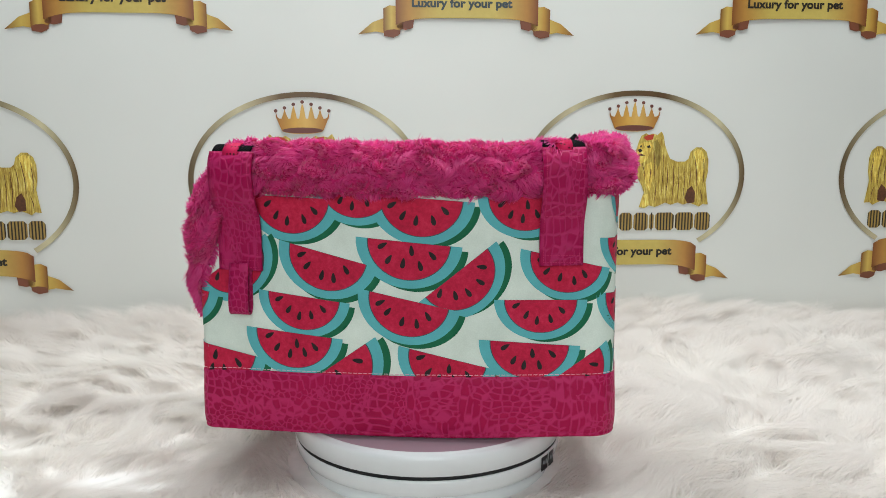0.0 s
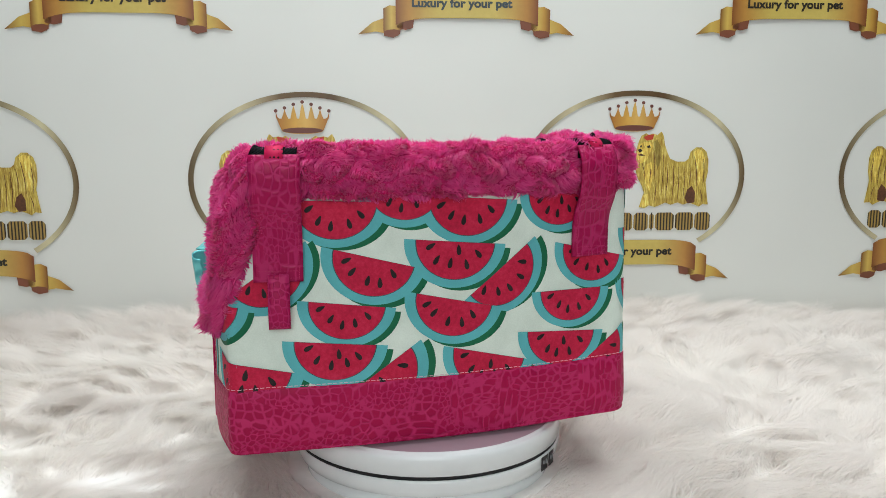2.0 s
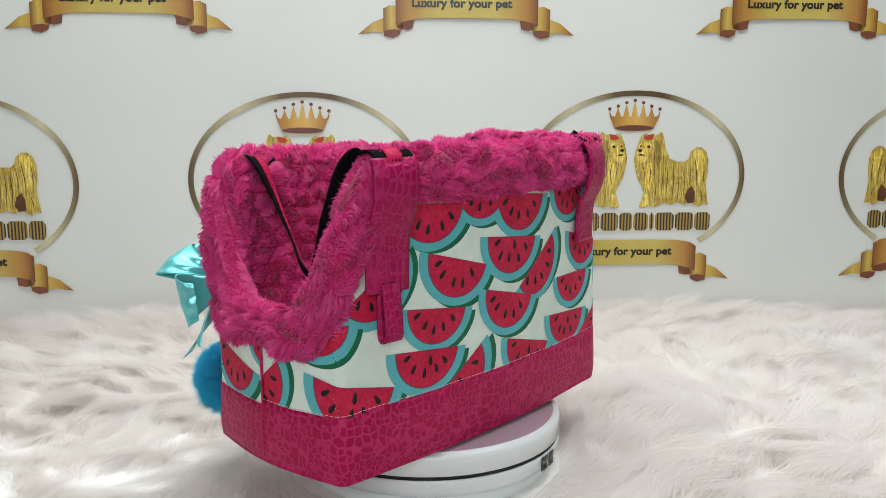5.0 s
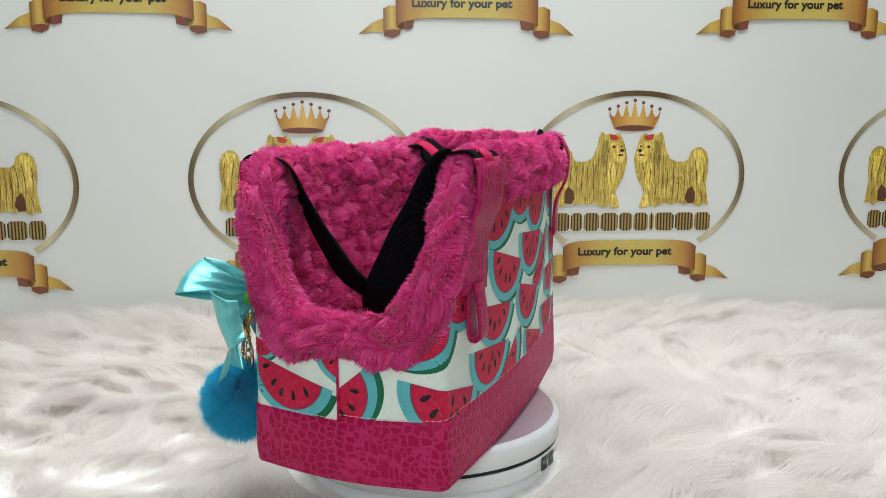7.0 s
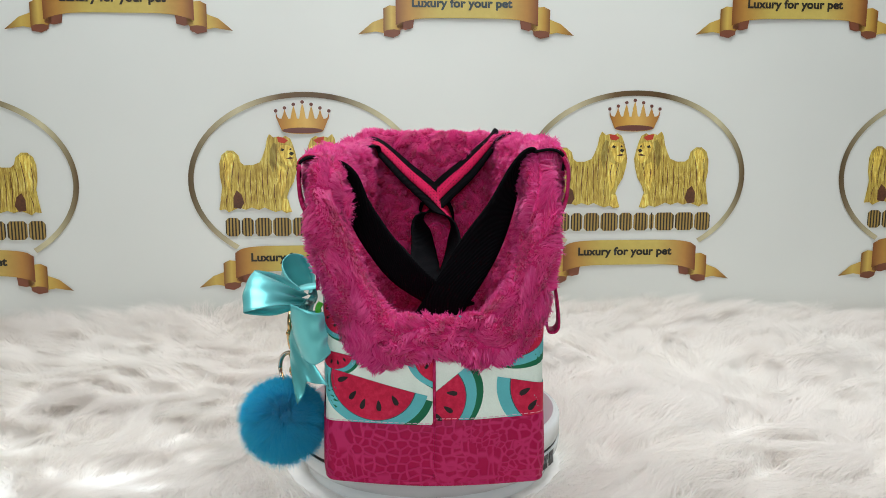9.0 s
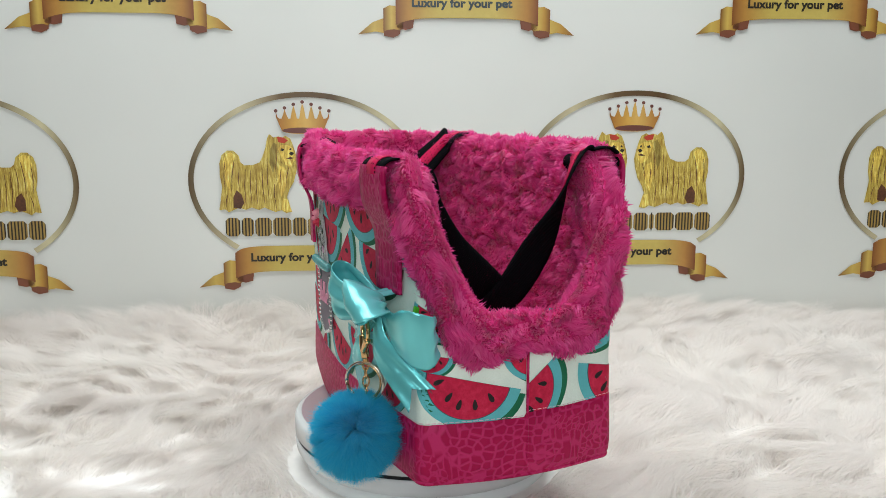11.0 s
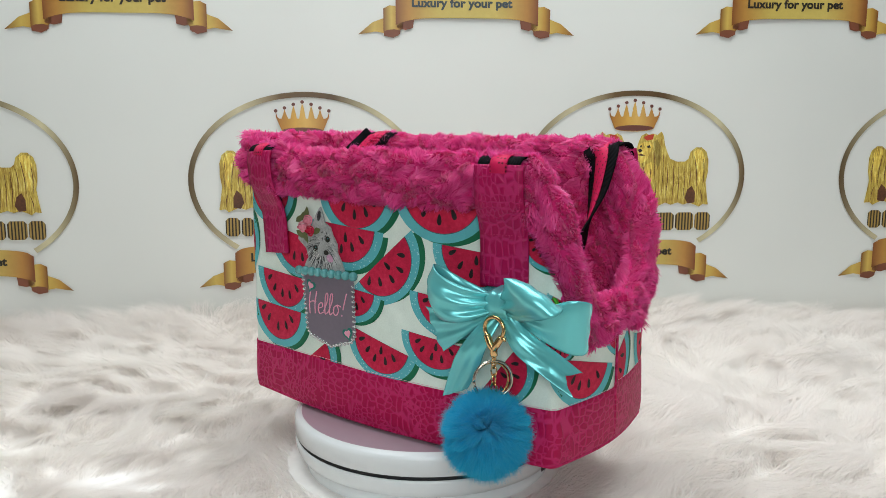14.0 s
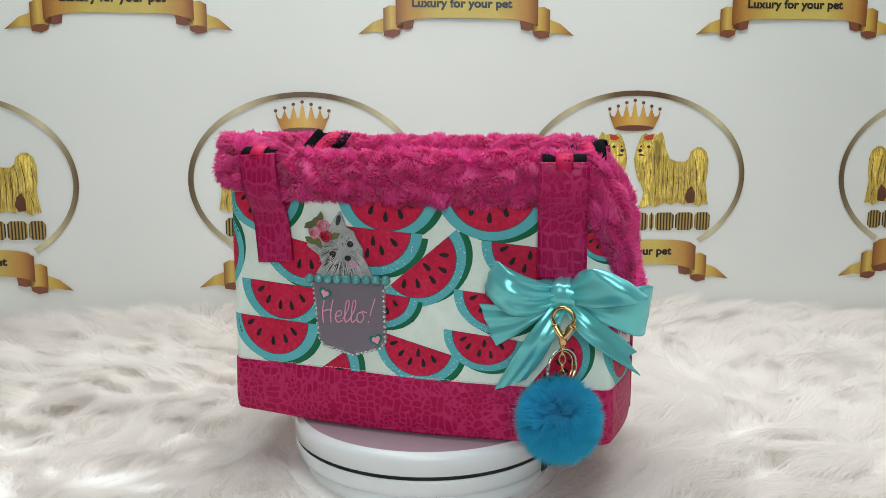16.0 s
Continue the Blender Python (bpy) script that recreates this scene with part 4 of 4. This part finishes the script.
for key, pts, acr in (
    ("front_low", [(-0.140, -0.078, 0.232), (-0.142, -0.065, 0.200), (-0.140, -0.047, 0.166), (-0.132, -0.027, 0.131), (-0.10, -0.010, 0.10)],
     [(0.95, -0.3, -0.1), (0.75, -0.55, -0.3), (0.35, -0.8, -0.45), (0.3, -0.85, -0.4), (0.3, -0.8, -0.3)]),
    ("back_low", [(-0.137, 0.050, 0.226), (-0.131, 0.043, 0.202), (-0.130, 0.024, 0.170), (-0.133, -0.004, 0.142), (-0.11, -0.035, 0.118)],
     [(-0.8, -0.55, 0.1), (-0.68, -0.70, 0.1), (-0.58, -0.78, 0.15), (-0.55, -0.75, 0.3), (-0.6, -0.6, 0.4)]),
    ("front_far", [(0.128, -0.062, 0.238), (0.138, -0.040, 0.214), (0.143, -0.008, 0.184), (0.136, 0.010, 0.158), (0.115, 0.006, 0.128), (0.05, 0.0, 0.10)],
     [(0.9, 0.2, 0.3), (0.75, 0.3, 0.55), (0.6, 0.35, 0.6), (0.7, -0.25, 0.4), (0.95, -0.35, 0.2), (1.0, -0.3, 0.1)]),
    ("back_far", [(0.124, 0.054, 0.236), (0.131, 0.026, 0.209), (0.137, -0.004, 0.181), (0.128, -0.022, 0.155), (0.105, -0.024, 0.125), (0.04, -0.02, 0.10)],
     [(-0.95, 0.2, -0.25), (-0.85, 0.3, -0.4), (-0.75, 0.3, -0.5), (-0.85, -0.2, -0.3), (-0.95, -0.3, -0.1), (-1.0, -0.3, 0.1)]),
):
    tip, a = tabs[key]
    inner = Vector((-a.y, a.x, 0))
    if inner.dot(Vector((tip.x, tip.y, 0))) > 0:
        inner = -inner
    first = [tip - Vector((0, 0, 0.010)), tip + Vector((0, 0, 0.0005)), tip + inner * 0.009 + Vector((0, 0, 0.0050)), tip + inner * 0.024 + Vector((0, 0, 0.0015))]
    handle([tuple(p) for p in first] + pts, [tuple(a)] * 4 + acr)


# ---------------------------------------------------------------- pocket patch, dog head, bow


_bk = (ARC > 0.51) & (ARC < 0.94)


def back(x, z, off=0.0):
    """A place on the back wall, by its lengthwise x and height."""
    w = z / 0.25
    xs = LOW[_bk, 0] * (1 - w) + HIGH[_bk, 0] * w
    ss = ARC[_bk]
    m = np.diff(xs, prepend=xs[0] + 1) < -1e-6
    return one(float(np.interp(-x, -xs[m], ss[m])), z, off)


pocket_pts = [(0.0715, 0.131), (0.0065, 0.1335), (0.0055, 0.082), (0.010, 0.076), (0.035, 0.068), (0.062, 0.074), (0.067, 0.080)]
pocket = part("pocket_patch", prism("pocket_patch", pocket_pts, lambda x, z, w: back(x, z, 0.0014 + w), 0.0012, M["pocket"]), bag, "grey pocket-shaped patch edged with crystals and pearls")
for k in range(9):
    t = k / 8
    part("pearl", sphere("pearl", 0.0041, M["pearl"], back(0.0735 - 0.070 * t, 0.1325 + 0.0025 * t, 0.0052), 14), pocket)
edge = [(0.0715, 0.128), (0.067, 0.080), (0.062, 0.074), (0.035, 0.068), (0.010, 0.076), (0.0055, 0.082), (0.0065, 0.130)]
walked = []
for (x0, z0), (x1, z1) in zip(edge, edge[1:]):
    n = max(1, round(math.hypot(x1 - x0, z1 - z0) / 0.0042))
    walked += [(x0 + (x1 - x0) * k / n, z0 + (z1 - z0) * k / n) for k in range(n)]


def crystal_mesh():
    bm = bmesh.new()
    bmesh.ops.create_cone(bm, cap_ends=True, segments=7, radius1=0.0020, radius2=0.0010, depth=0.0016)
    bmesh.ops.rotate(bm, matrix=Matrix.Rotation(-math.pi / 2, 3, "X"), verts=bm.verts)
    return from_bm("crystal", bm, M["crystal"], False)


crystal = crystal_mesh()
for x, z in walked:
    ob = part("crystal", crystal, pocket)
    ob.location = back(x, z, 0.0032)
# Hello! in a running hand, letter by letter
HAND = {
    "H": (((0.0, 1.75), (-0.05, 0.9), (0.12, -0.1)), ((0.72, 1.9), (0.62, 0.9), (0.72, 0.0)), ((0.0, 0.85), (0.35, 1.02), (0.7, 1.0))),
    "e": (((0.0, 0.45), (0.42, 0.62), (0.38, 0.95), (0.1, 0.85), (0.0, 0.4), (0.2, 0.02), (0.6, 0.2)),),
    "l": (((0.0, 0.25), (0.32, 1.1), (0.34, 1.75), (0.14, 1.7), (0.10, 0.8), (0.2, 0.05), (0.5, 0.25)),),
    "o": (((0.35, 0.9), (0.05, 0.7), (0.05, 0.2), (0.35, 0.05), (0.55, 0.5), (0.35, 0.92), (0.75, 0.85)),),
    "!": (((0.3, 1.95), (0.16, 1.2), (0.06, 0.55)), ((-0.02, 0.12), (0.0, 0.08), (-0.03, 0.02))),
}
wx = 0.0
for ch, adv in (("H", 1.05), ("e", 0.62), ("l", 0.52), ("l", 0.55), ("o", 0.95), ("!", 0.3)):
    for stroke in HAND[ch]:
        q = [tuple(back(0.0640 - (wx + x + 0.12 * z) * 0.0118, 0.0945 + 0.0022 * wx / 3 + z * 0.0108, 0.0028)) for x, z in stroke]
        part("pen_stroke", tube("pen_stroke", q, 0.00055, M["pink_ink"], 24, 6), pocket)
    wx += adv


def heart(cx, cz, size, tilt, mat, off, name):
    pts = []
    for k in range(20):
        a = 2 * math.pi * k / 20
        x, y = 16 * math.sin(a) ** 3 / 17, (13 * math.cos(a) - 5 * math.cos(2 * a) - 2 * math.cos(3 * a) - math.cos(4 * a)) / 17
        pts.append((cx + size * (x * math.cos(tilt) - y * math.sin(tilt)), cz + size * (x * math.sin(tilt) + y * math.cos(tilt))))
    part(name, prism(name, pts, lambda x, z, w: back(x, z, off + w), 0.0003, M[mat]), pocket)


for cx, cz, tl in ((0.0605, 0.1195, 0.35), (0.0135, 0.083, -0.35)):
    heart(cx, cz, 0.0068, tl, "teal_ink", 0.0027, "heart")
    heart(cx, cz, 0.0040, tl, "pink_ink", 0.0031, "heart")

def dog_at(x, z, off=0.0):
    return back(0.0450 + (x - 0.0465) * 1.17, 0.134 + (z - 0.134) * 1.04, off)


head = [(0.0665, 0.138), (0.0615, 0.146), (0.064, 0.153), (0.0735, 0.160), (0.0725, 0.165), (0.066, 0.167), (0.058, 0.170), (0.054, 0.178), (0.051, 0.184), (0.0465, 0.190), (0.044, 0.184), (0.042, 0.177),
        (0.036, 0.174), (0.034, 0.168), (0.029, 0.160), (0.029, 0.153), (0.026, 0.148), (0.023, 0.141), (0.021, 0.136), (0.034, 0.134), (0.050, 0.134), (0.060, 0.134)]
head = [(x, z - 0.001) for x, z in head]
puppy = part("dog_patch", prism("dog_patch", head, lambda x, z, w: dog_at(x, z, 0.0014 + w), 0.0016, M["grey_coat"]), bag, "grey terrier head patch with a posy of satin roses")


def dab(name, cx, cz, rx, rz, mat, off, parent, tilt=0.0):
    pts = [(cx + rx * math.cos(a) * math.cos(tilt) - rz * math.sin(a) * math.sin(tilt), cz + rx * math.cos(a) * math.sin(tilt) + rz * math.sin(a) * math.cos(tilt)) for a in np.linspace(0, 2 * math.pi, 16, endpoint=False)]
    return part(name, prism(name, pts, lambda x, z, w: dog_at(x, z, off + w), 0.0004, M[mat]), parent)


for ex, ez in ((0.0525, 0.1535), (0.0385, 0.1625)):
    dab("eye", ex, ez, 0.0024, 0.0026, "ink", 0.0031, puppy)
    dab("glint", ex - 0.0007, ez + 0.0008, 0.0006, 0.0006, "pearl", 0.0036, puppy)
dab("nose", 0.0405, 0.1510, 0.0026, 0.0022, "ink", 0.0031, puppy)
dab("tongue", 0.0365, 0.1465, 0.0036, 0.0030, "tongue", 0.0031, puppy, 0.5)
rr = random.Random(4)
for k in range(210):
    a = rr.uniform(0, 2 * math.pi)
    r0 = rr.uniform(0.0045, 0.0140)
    cx, cz = 0.0445 + r0 * math.cos(a) * 1.05, 0.153 + r0 * math.sin(a) * 1.15
    ln = rr.uniform(0.003, 0.0055)
    dx, dz = math.cos(a) * ln + 0.0008, math.sin(a) * ln - 0.0028
    pale = k % 3 == 0
    part("hair_line", prism("hair_line", [(cx, cz), (cx + 0.0005, cz + 0.0003), (cx + dx, cz + dz)], lambda x, z, w: dog_at(x, z, (0.0033 if pale else 0.0031) + w), 0.0002, M["pale_hair" if pale else "charcoal"]), puppy)
dab("inner_ear", 0.0475, 0.1815, 0.0018, 0.0045, "charcoal", 0.0031, puppy, 0.25)


def rose(x, z, r, mat):
    vs, fs = [], []
    for k in range(3):
        rad, hh = r * (1 - 0.3 * k), 0.0012 + 0.0012 * k
        for i in range(26):
            a = i / 25 * 2 * math.pi * 1.1 + k * 1.3
            wob = 1 + 0.07 * math.sin(3 * a + k)
            for q, dz in ((0.80, 0.0), (1.0, hh), (0.74, hh * 1.25)):
                vs.append(dog_at(x + rad * wob * q * math.cos(a), z + rad * wob * q * math.sin(a), 0.003 + dz + 0.0006 * k))
        b = k * 78
        for i in range(25):
            for q in range(2):
                c = b + i * 3 + q
                fs.append((c, c + 1, c + 4, c + 3))
    part("satin_rose", mesh_from("satin_rose", vs, fs, M[mat]), puppy)
    part("rose_heart", sphere("rose_heart", r * 0.55, M[mat], dog_at(x, z, 0.0042), 10, (1, 0.6, 1)), puppy)


rose(0.0595, 0.1765, 0.0052, "rose_pink")
rose(0.0665, 0.1705, 0.0048, "rose_pink")
rose(0.0575, 0.1680, 0.0048, "rose_red")
for lx, lz, tl in ((0.066, 0.180, 2.2), (0.0705, 0.177, 2.6), (0.070, 0.1635, 3.7), (0.064, 0.162, 4.2), (0.0515, 0.168, 5.8), (0.062, 0.1825, 1.7)):
    pts = [(lx + 0.0058 * t * math.cos(tl) - w * math.sin(tl), lz + 0.0058 * t * math.sin(tl) + w * math.cos(tl)) for t, w in ((-1, 0), (-0.4, -0.0026), (0.3, -0.0022), (1, 0), (0.3, 0.0022), (-0.4, 0.0026))]
    part("satin_leaf", prism("satin_leaf", pts, lambda x, z, w: dog_at(x, z, 0.0030 + w), 0.0006, M["leaf"]), puppy)

# bow of satin ribbon, tied at the foot of the low back tab
BX, BZ2 = -0.1435, 0.128


def satin_sheet(name, upper, lower, crown=0.0, fold=0.0, gather=2.2, notch=0.0, n=64, nw=21):
    """Ribbon between an upper and a lower edge, bulged between them, pleated near its ends; notch: the swallow-tail cut."""
    ea, eb = catmull(upper, n), catmull(lower, n)
    top, bot = [], []
    for k in range(n):
        d = eb[k] - ea[k]
        t = ((ea[min(k + 1, n - 1)] + eb[min(k + 1, n - 1)]) - (ea[max(k - 1, 0)] + eb[max(k - 1, 0)])).normalized()
        nn = t.cross(d).normalized()
        w = k / (n - 1)
        near = max(0.0, 1 - w * gather) ** 1.3 + max(0.0, 1 - (1 - w) * gather) ** 1.3
        for i in range(nw):
            v = i / (nw - 1)
            x = k * (1 - notch * (1 - abs(2 * v - 1)))
            j = min(int(x), n - 2)
            p0, p1 = ea[j].lerp(ea[j + 1], x - j), eb[j].lerp(eb[j + 1], x - j)
            h = crown * math.sin(math.pi * v) * math.sin(math.pi * min(1, w * 1.2 + 0.08)) + fold * (0.12 + near) * math.sin(15 * v + 2.2 * w + 0.7)
            q = p0.lerp(p1, v) + nn * h
            top.append(q + nn * 0.0003)
            bot.append(q - nn * 0.0003)
    m = len(top)
    fs = []
    for k in range(n - 1):
        for i in range(nw - 1):
            c = k * nw + i
            fs += [(c, c + nw, c + nw + 1, c + 1), (m + c, m + c + 1, m + c + nw + 1, m + c + nw)]
        for i in (0, nw - 1):
            c = k * nw + i
            fs.append((c, m + c, m + c + nw, c + nw) if i == 0 else (c, c + nw, m + c + nw, m + c))
    return part(name, mesh_from(name, top + bot, fs, M["satin"]), bow)


bow = part("bow", strip("bow", [(BX, 0.071, 0.1205), (BX, 0.0805, 0.1195), (BX, 0.0875, 0.1235), (BX, 0.0895, 0.1315), (BX, 0.0865, 0.1395), (BX, 0.071, 0.1425)],
                        [(1, 0, 0.06)] * 6, [0.0175, 0.0185, 0.0195, 0.0195, 0.0180, 0.0165], 0.0008, M["satin"], 40, 15, -0.0012, 0.0, 0.0006), bag, "turquoise satin ribbon bow")
# the upper loop towards the low end stands out from the bag and folds back
satin_sheet("loop", [(-0.147, 0.083, 0.139), (-0.156, 0.098, 0.152), (-0.1675, 0.113, 0.1585), (-0.1745, 0.107, 0.1575), (-0.172, 0.090, 0.149), (-0.152, 0.081, 0.138)],
            [(-0.147, 0.086, 0.126), (-0.172, 0.099, 0.126), (-0.2020, 0.1125, 0.1345), (-0.2085, 0.104, 0.1385), (-0.194, 0.089, 0.138), (-0.156, 0.080, 0.130)], -0.004, 0.0020, 2.4)
satin_sheet("loop", [(-0.150, 0.080, 0.134), (-0.178, 0.081, 0.134), (-0.200, 0.081, 0.141), (-0.2095, 0.073, 0.1405), (-0.209, 0.062, 0.137), (-0.202, 0.058, 0.136)],
            [(-0.150, 0.081, 0.123), (-0.176, 0.080, 0.110), (-0.194, 0.075, 0.1015), (-0.203, 0.066, 0.0985), (-0.205, 0.060, 0.101), (-0.200, 0.054, 0.106)], -0.002, 0.0008, 3.0)
satin_sheet("loop", [(-0.140, 0.082, 0.138), (-0.121, 0.098, 0.144), (-0.105, 0.107, 0.153), (-0.096, 0.103, 0.1585), (-0.093, 0.093, 0.156), (-0.110, 0.082, 0.145), (-0.138, 0.078, 0.136)],
            [(-0.140, 0.084, 0.125), (-0.121, 0.101, 0.117), (-0.103, 0.105, 0.118), (-0.086, 0.096, 0.128), (-0.082, 0.087, 0.130), (-0.100, 0.082, 0.120), (-0.138, 0.078, 0.125)], 0.004, 0.0024)
satin_sheet("loop", [(-0.140, 0.080, 0.130), (-0.108, 0.088, 0.122), (-0.0765, 0.089, 0.121)], [(-0.140, 0.081, 0.123), (-0.114, 0.088, 0.102), (-0.0895, 0.084, 0.085)], 0.002, 0.0012, 1.3)
satin_sheet("tail", [(-0.137, 0.083, 0.127), (-0.114, 0.094, 0.094), (-0.100, 0.089, 0.070), (-0.088, 0.082, 0.0475)], [(-0.147, 0.083, 0.122), (-0.140, 0.094, 0.102), (-0.129, 0.090, 0.080), (-0.115, 0.085, 0.060)], 0.002, 0.0006, 1.4)
satin_sheet("tail", [(-0.148, 0.082, 0.129), (-0.168, 0.083, 0.115), (-0.187, 0.070, 0.098), (-0.1995, 0.056, 0.0825)], [(-0.143, 0.084, 0.122), (-0.160, 0.090, 0.100), (-0.182, 0.085, 0.084), (-0.2035, 0.077, 0.069)], -0.003, 0.0007, 1.4, 0.16)
part("elastic_loop", strip("elastic_loop", [(-0.1785, 0.0635, 0.1280), (-0.1815, 0.0650, 0.1305), (-0.1815, 0.0650, 0.1345), (-0.1785, 0.0635, 0.1370)], [(-0.3, 1, 0)] * 4, [0.004] * 4, 0.0018, M["neon"], 20, 5), bow, "bright green elastic loop behind the knot")

# ---------------------------------------------------------------- key chain with its pompom
charm = tagged(new("key_chain"), "gold key chain with a fluffy blue pompom, hung from the bow", "key chain")
CX, CY = -0.1450, 0.0925
hook = [(CX + 0.0085 * math.cos(a), CY, 0.1145 + 0.0088 * math.sin(a)) for a in np.linspace(-1.25, math.pi + 1.25, 12)]
clasp = part("clasp", tube("clasp", hook, 0.0016, M["gold"], 40, 8), charm, "gold lobster clasp")
part("clasp_body", tube("clasp_body", [(CX + 0.0065, CY, 0.109), (CX + 0.003, CY + 0.001, 0.103), (CX, CY + 0.001, 0.099), (CX, CY, 0.094)], 0.0029, M["gold"], 16, 8), clasp)
part("clasp_body", tube("clasp_body", [(CX - 0.0065, CY, 0.109), (CX - 0.003, CY + 0.001, 0.103), (CX, CY + 0.001, 0.099)], 0.0026, M["gold"], 16, 8), clasp)
part("lever", sphere("lever", 0.0018, M["gold"], (CX - 0.0095, CY + 0.001, 0.108), 10), clasp)
part("swivel", tube("swivel", [(CX, CY, 0.095), (CX, CY, 0.0895)], 0.0019, M["gold"], 6, 8), charm)
turn = radians(52)
ring_pts = [(CX + 0.0148 * math.cos(a) * math.cos(turn), CY + 0.001 + 0.0148 * math.cos(a) * math.sin(turn), 0.0755 + 0.0148 * math.sin(a)) for a in np.linspace(0, 2 * math.pi, 25)]
part("split_ring", tube("split_ring", ring_pts, 0.0012, M["steel"], 60, 8), charm)
ring_pts = [(CX + 0.0132 * math.cos(a) * math.cos(turn) + 0.0015, CY + 0.001 + 0.0134 * math.cos(a) * math.sin(turn), 0.0753 + 0.0134 * math.sin(a)) for a in np.linspace(0, 2 * math.pi, 25)]
part("split_ring", tube("split_ring", ring_pts, 0.0009, M["gold"], 60, 8), charm)
for k in range(4):
    z = 0.0885 - 0.0065 * k
    lk = [(CX + 0.0024 * math.cos(a) * (k % 2), CY + 0.0024 * math.cos(a) * (1 - k % 2), z + 0.0042 * math.sin(a)) for a in np.linspace(0, 2 * math.pi, 11)]
    part("chain_link", tube("chain_link", lk, 0.0007, M["gold"], 20, 6), charm)
PC, PR = np.array([-0.1450, 0.1010, 0.0385]), 0.0185
pom = part("pompom", sphere("pompom", PR, M["pom_base"], PC, 24), charm, "fluffy turquoise-blue fur ball")


def pom_fur():
    rng = np.random.default_rng(3)
    d = rng.normal(size=(76000, 3))
    d /= np.linalg.norm(d, axis=1, keepdims=True)
    tuft = rng.normal(size=(220, 3))
    tuft /= np.linalg.norm(tuft, axis=1, keepdims=True)
    near = np.argmax(d @ tuft.T, axis=1)
    lean = (tuft[near] - d) * 0.8 + rng.normal(0, 0.10, d.shape) + np.array([0, 0, -0.14])
    me = blades("pompom_fur", PC + d * PR * 0.95, d, lean, 0.0168 * rng.uniform(0.8, 1.12, len(d)) * (1 + 0.10 * np.abs(d[:, 2]) - 0.25 * np.clip(d[:, 2] - 0.3, 0, 1)), 0.0005, M["pom"], rng, lift=1.45)
    tagged(part("pompom_fur", me, pom), kind="stuff")


pom_fur()


# ---------------------------------------------------------------- what turns
def motions():
    start, rate = -9.9 + 0.066, 10.716
    times = [0, 0.1, 0.2, 1, 2, 3, 4, 5, 6, 7, 8, 9, 10, 11, 12, 13, 14, 15, 15.8, 15.9, 16]
    for thing in (bag, charm):
        walk(thing, [(t, pose(0, 0, TOP - 0.0003, 0, 0, start + rate * t)) for t in times])
    walk(platter, [(t, pose(0, 0, 0, 0, 0, start + rate * t)) for t in times])


motions()
